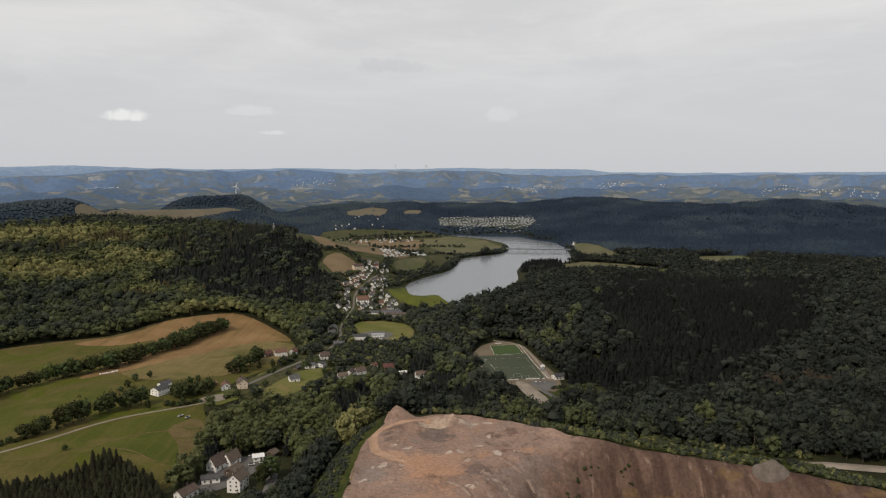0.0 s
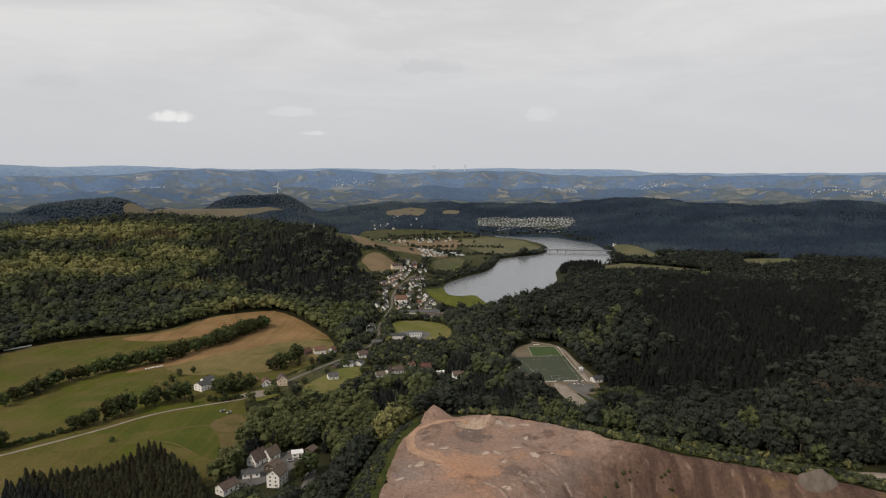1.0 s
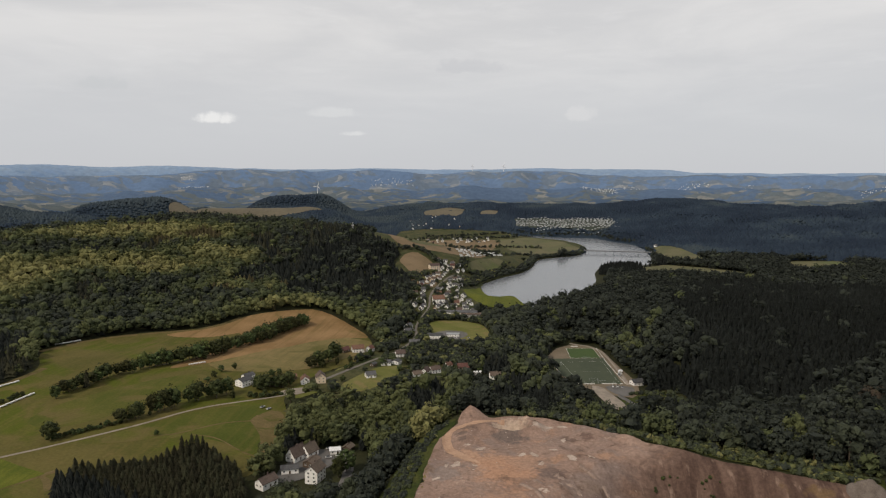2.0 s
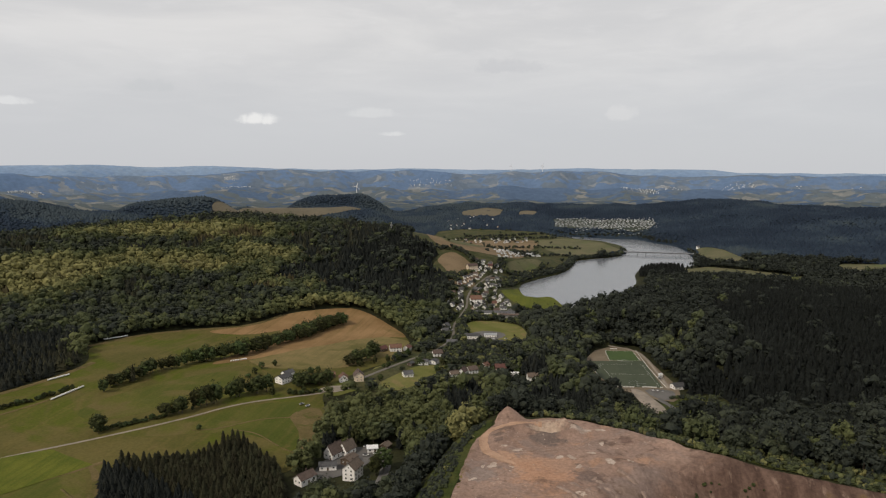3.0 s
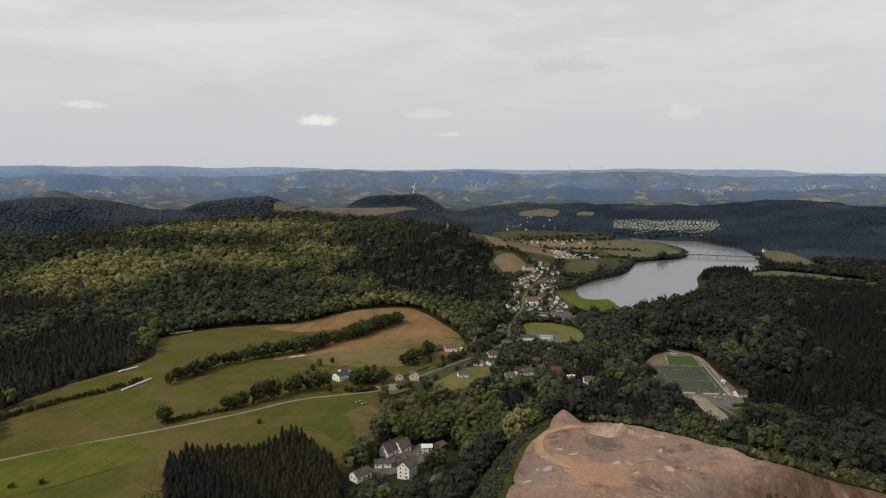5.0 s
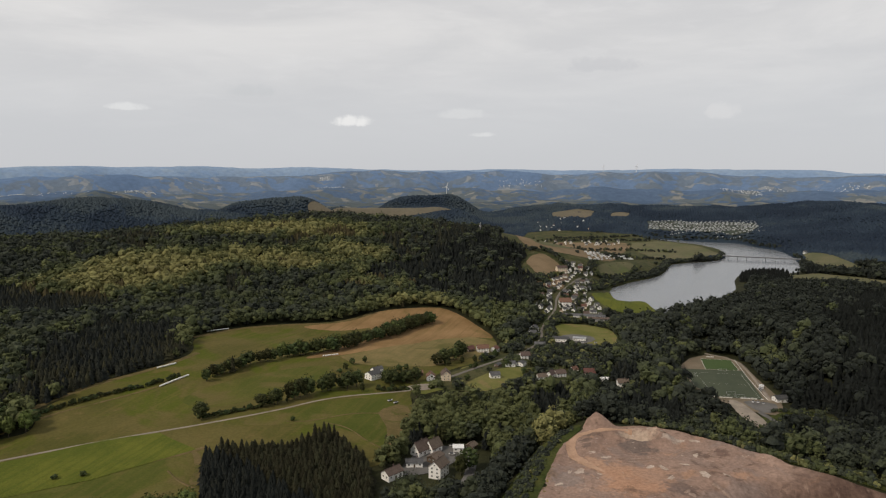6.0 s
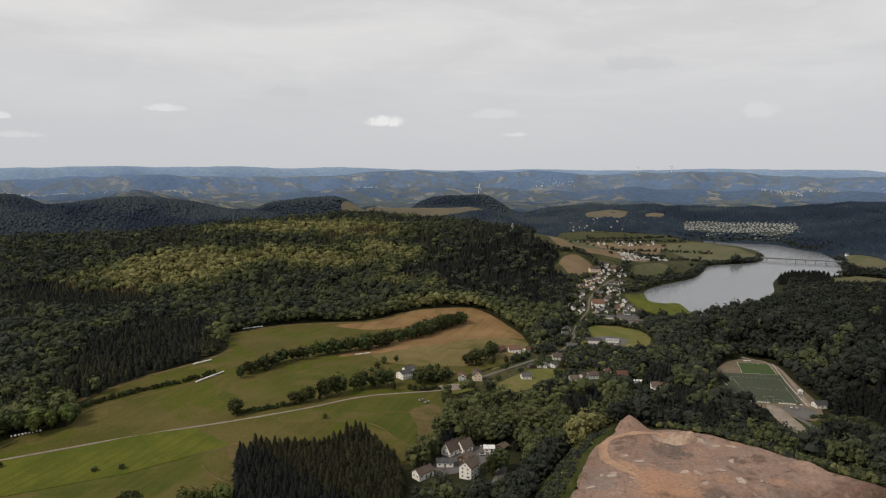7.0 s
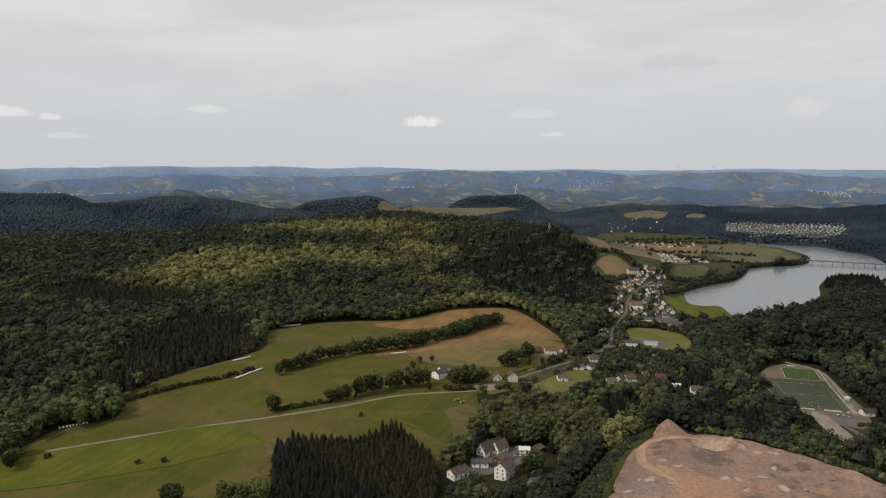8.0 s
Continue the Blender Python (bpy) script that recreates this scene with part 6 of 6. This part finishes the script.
if len(rest):
    stuff("grove_spruce_wood", np.c_[rest, g.uniform(0.8, 1.02, len(rest)), g.uniform(0.78, 1.02, len(rest)), g.uniform(0.3, 0.55, len(rest))], [conifer(190 + k, 8, 6, 13.5, 3.9) for k in range(4)], [NEEDLE, BARK], "Dense spruce grove below the meadow")
single = tree_of("spruce_tree", "Tall dark spruce at the end of a hedge", "tree", "", *conifer(99, 9, 7, 17, 3.4), NEEDLE_ONE)
single.matrix_basis = pose(-364, 520, up(-364, 520))
pale_oaks = [tree_of("broadleaf_tree", "Light green leafy tree beside the meadow", "tree", "meadow edge trees", *broad(84 + k, 14, 0, 15 + k, 5.2 + 0.4 * k, 420, 0.65, 0.86), LEAF_PALE) for k in range(3)]
planted(pale_oaks, [(-350, 584), (-341, 600), (-318, 640), (-291, 742), (-436, 353), (-429, 361), (-445, 349), (-256, 300), (-264, 296), (-247, 305), (-440, 342)], g, 0.8, 1.1)
dark_oaks = [tree_of("broadleaf_tree", "Large dark green leafy tree at the meadow edge", "tree", "meadow edge trees", *broad(94 + k, 14, 0, 14 + k, 5.2 + 0.4 * k, 360, 0.65, 0.86), LEAF_ONE) for k in range(3)]
planted(dark_oaks, [(-460, 335), (-453, 341), (-433, 285), (-442, 292), (-426, 278), (-470, 324), (-478, 330), (-456, 318), (-300, 288), (-293, 285)], g, 0.7, 1.1)
bushes = [tree_of("bush", "Round dark green bush on the meadow", "bush", "field bushes", *broad(110 + k, 8, 0, 4.6, 2.4, 90, 0.45, 0.86), LEAF_ONE) for k in range(3)]
spots = [(-258, 442), (-343, 327), (-357, 318), (-292, 464), (-281, 474), (-420, 300)]
spots += along([(-325, 426), (-310, 442), (-293, 458)], 2.2, g, 0.8) + along([(-450, 385), (-434, 423), (-410, 465), (-401, 493)], 2.4, g, 1.3) + along([(-225, 528), (-212, 532), (-200, 542)], 2.6, g, 2)
planted(bushes, spots, g, 0.55, 1.0)


# garden and shore trees among the houses
def infill(name, area, n, seed, clear, templates, grow=1.0, clump=-0.35, label="Garden trees and shrubs between the houses"):
    g = np.random.default_rng(seed)
    xs, ys = [p[0] for p in area], [p[1] for p in area]
    x, y = g.uniform(min(xs), max(xs), n), g.uniform(min(ys), max(ys), n)
    k = (poly_dist(x, y, area) < 0) & (poly_dist(x, y, LAKE) > 3)
    k &= waves(x, y, 70, seed, 3) > clump
    for pts in clear:
        k &= poly_dist(x, y, pts) > 2
    for hx, hy in HOMES:
        k &= np.hypot(x - hx, y - hy) > (8.0 if hy < 880 else 5.6)
        k &= open_garden(x, y, hx, hy)
    for pts in LANES:
        k &= np.min([seg_dist(x, y, *p, *q)[0] for p, q in zip(pts, pts[1:])], axis=0) > np.where(y < 740, 7.5, 6)
    x, y = x[k], y[k]
    stuff(name, np.c_[x, y, g.uniform(0.5, 1.0, len(x)) * grow, g.uniform(0.5, 0.95, len(x)) * grow, np.clip(g.normal(0.33, 0.17, len(x)), 0, 0.7)], templates, [LEAF, BARK], label)


VALLEY = [(-200, 556), (-165, 649), (-158, 732), (-145, 790), (-140, 913), (-170, 1030), (-190, 1110), (-120, 1200), (-110, 1300), (-20, 1440), (-54, 1299), (-73, 1238), (-100, 1060), (-60, 985), (-35, 849), (-35, 765), (-60, 740), (-40, 668), (-86, 610), (-123, 583), (-150, 556)]
BACK = [(-268, 1290), (-330, 1500), (-441, 2308), (-334, 2393), (-168, 2356), (0, 2290), (120, 2105), (80, 1700), (41, 1638), (12, 1440), (-30, 1380), (-140, 1310)]
infill("village_trees", VALLEY, 15000, 61, [p for p in OPEN if len(p) < 60 and p is not GROVE], [broad(120 + k, 3, 0, 10, 3.8, 44, 0.9, 0.86) for k in range(5)])
infill("valley_trees", BACK, 900, 62, [], [broad(130 + k, 2, 0, 10, 4.2, 22, 1.2, 0.9) for k in range(5)], 1.1, 0.42, "Hedgerow and garden trees in the upper valley")


# trees in lines: lake shores, hedges of the upper valley, shrubs on the quarry banks
HEAP = [(156, 330), (180, 328), (184, 344), (160, 346)]
SIDE_ROAD = [(198, 334), (235, 304), (264, 298), (292, 312), (286, 327), (240, 338), (205, 344)]


def lined(name, lines, gap, spread, seed, templates, grow, mean, label, height=land):
    g = np.random.default_rng(seed)
    p = np.array([q for line in lines for q in along(line, gap, g, spread)])
    p = p[poly_dist(p[:, 0], p[:, 1], LAKE) > 2]
    p = p[(poly_dist(p[:, 0], p[:, 1], HEAP) > 0) & (poly_dist(p[:, 0], p[:, 1], SIDE_ROAD) > 0)]
    n = len(p)
    stuff(name, np.c_[p, g.uniform(0.6, 1.1, n) * grow, g.uniform(0.6, 1.1, n) * grow, np.clip(g.normal(mean, 0.14, n), 0, 0.9)], templates, [LEAF, BARK], label)


mid_trees = [broad(160 + k, 2, 0, 10, 4.2, 24, 1.15, 0.9) for k in range(4)]
SHORE = [(-70, 1262), (-54, 1312), (-28, 1366), (4, 1430), (24, 1535), (34, 1642), (74, 1690), (140, 1745), (166, 1800), (178, 1890)]
lined("shore_trees", [SHORE, SHORE, SHORE[3:7]], 5.0, 7, 31, mid_trees, 0.95, 0.2, "Dark broadleaf trees along the lake shore")
lined("valley_hedges", [[(-228, 1262), (-190, 1285), (-140, 1215), (-120, 1180)], [(-228, 1272), (-190, 1295), (-140, 1225)], [(-60, 1440), (-100, 1480), (-90, 1560)], [(-60, 1560), (-20, 1640), (40, 1700)],
                        [(-170, 1640), (-100, 1650), (-50, 1720)], [(-320, 1880), (-200, 1850), (-60, 1880), (60, 1850)], [(-330, 2100), (-150, 2140), (0, 2120)], [(0, 2240), (120, 2130), (200, 2090)]], 6.0, 5, 32, mid_trees, 0.9, 0.22, "Dark hedgerow trees between the valley fields")
lined("far_bank_trees", [[(345, 2060), (300, 2130), (260, 2262), (190, 2270), (80, 2300), (0, 2360)], [(352, 1900), (336, 1730), (306, 1560)], [(-300, 2180), (-150, 2210), (0, 2280)], [(345, 1650), (420, 1580), (480, 1560), (560, 1480)]], 6.0, 7, 33, mid_trees, 0.95, 0.12, "Dark trees along the far lake bank")
shrub = [broad(170 + k, 3, 0, 4.0, 2.2, 50, 0.5, 0.86, 0.02) for k in range(4)]
lined("bank_shrubs", [[(-10, 428), (26, 425), (56, 405), (88, 387), (115, 370), (140, 358), (165, 350), (190, 338), (240, 303)]] * 4 + [[(-4, 438), (32, 436), (63, 416), (95, 398), (122, 381), (147, 369), (172, 361), (197, 351)]] * 3 + [[(150, 352), (190, 336), (240, 303), (262, 290)]] * 4, 3.2, 3.2, 34, shrub, 1.0, 0.46, "Green shrubs on the bank along the quarry rim")
lined("clearing_shrubs", [[(104, 604), (140, 606), (149, 575), (122, 566), (100, 556), (88, 560)], [(112, 590), (138, 592)], [(110, 578), (140, 582)]] * 2, 3.4, 6.0, 36, shrub, 0.95, 0.34, "Green bushes in the clearing below the pitch")
lined("slope_shrubs", [[(-58, 255), (-57, 304), (-55, 339), (-53, 377), (-46, 410)], [(-63, 255), (-62, 304), (-60, 339), (-57, 377)]] * 3, 2.2, 3.4, 35, shrub, 0.6, 0.30, "Green shrubs on the bank under the quarry edge")


# ---- towns on the far hills ----
def town(clusters, seed):
    g = np.random.default_rng(seed)
    vs, fs = [], []
    for az0, az1, r0, r1, n in clusters:
        for _ in range(int(1.5 * n)):
            a, r = radians(g.uniform(az0, az1)), g.uniform(r0, r1)
            x, y = math.sin(a) * r, math.cos(a) * r
            z, w, d, h, q = up(x, y), g.uniform(3, 5.5), g.uniform(2.5, 4), g.uniform(1.0, 1.8), g.uniform(0, 3.1)
            c, s = math.cos(q), math.sin(q)
            base = [(-w / 2, -d / 2, -3), (w / 2, -d / 2, -3), (w / 2, d / 2, -3), (-w / 2, d / 2, -3), (-w / 2, -d / 2, h), (w / 2, -d / 2, h), (w / 2, d / 2, h), (-w / 2, d / 2, h), (-w / 2, 0, h + 2), (w / 2, 0, h + 2)]
            n0 = len(vs)
            vs += [(x + p * c - o * s, y + p * s + o * c, z + u) for p, o, u in base]
            fs += [tuple(i + n0 for i in f) for f in ((0, 1, 5, 4), (2, 3, 7, 6), (1, 2, 6, 9, 5), (3, 0, 4, 8, 7), (4, 5, 9, 8), (6, 7, 8, 9))]
    ob = new("far_town_houses", mesh_of("far_town_houses", vs, fs, [FAR_HOUSE]))
    return tagged(ob, "Far-off pale town houses on the hillsides", "houses", kind="stuff")


town(((-57, -50.5, 3680, 3760, 90), (-50, -43, 3700, 3760, 50), (-42.5, -40.3, 3715, 3785, 40), (-28, -25.5, 3735, 3785, 26), (-27.6, -26.8, 4150, 4190, 12), (-12.6, -9, 4110, 4165, 30), (5, 8, 3690, 3760, 46),
      (8, 15.2, 4030, 4130, 110), (25, 33, 3660, 3750, 55), (17, 22, 4060, 4130, 24)), 19)

g = np.random.default_rng(23)
x, y = g.uniform(30, 170, 900), g.uniform(285, 380, 900)
side, d = (x - 20) * 0.812 - (y - 317) * 0.584, -poly_dist(x, y, RIM)
keep = (side > 15) & (d > 14) & (d < 60) & (waves(x, y, 26, 77, 3) > 0.2)
wall_spots = np.c_[x, y][keep][:130]
low_bush = broad(150, 8, 0, 2.4, 1.2, 10)
vs, fs = [], []
for px, py in wall_spots:
    v, f = low_bush[0]
    k = g.uniform(0.3, 0.8)
    fs += (f + len(vs)).tolist()
    vs += (v * k + np.array([px, py, float(bare(np.array(px), np.array(py)))])).tolist()
tagged(new("quarry_shrubs", mesh_of("quarry_shrubs", vs, [tuple(f) for f in fs], [LEAF_ONE])), "Small dark shrubs growing on the quarry face", "shrubs", kind="stuff")
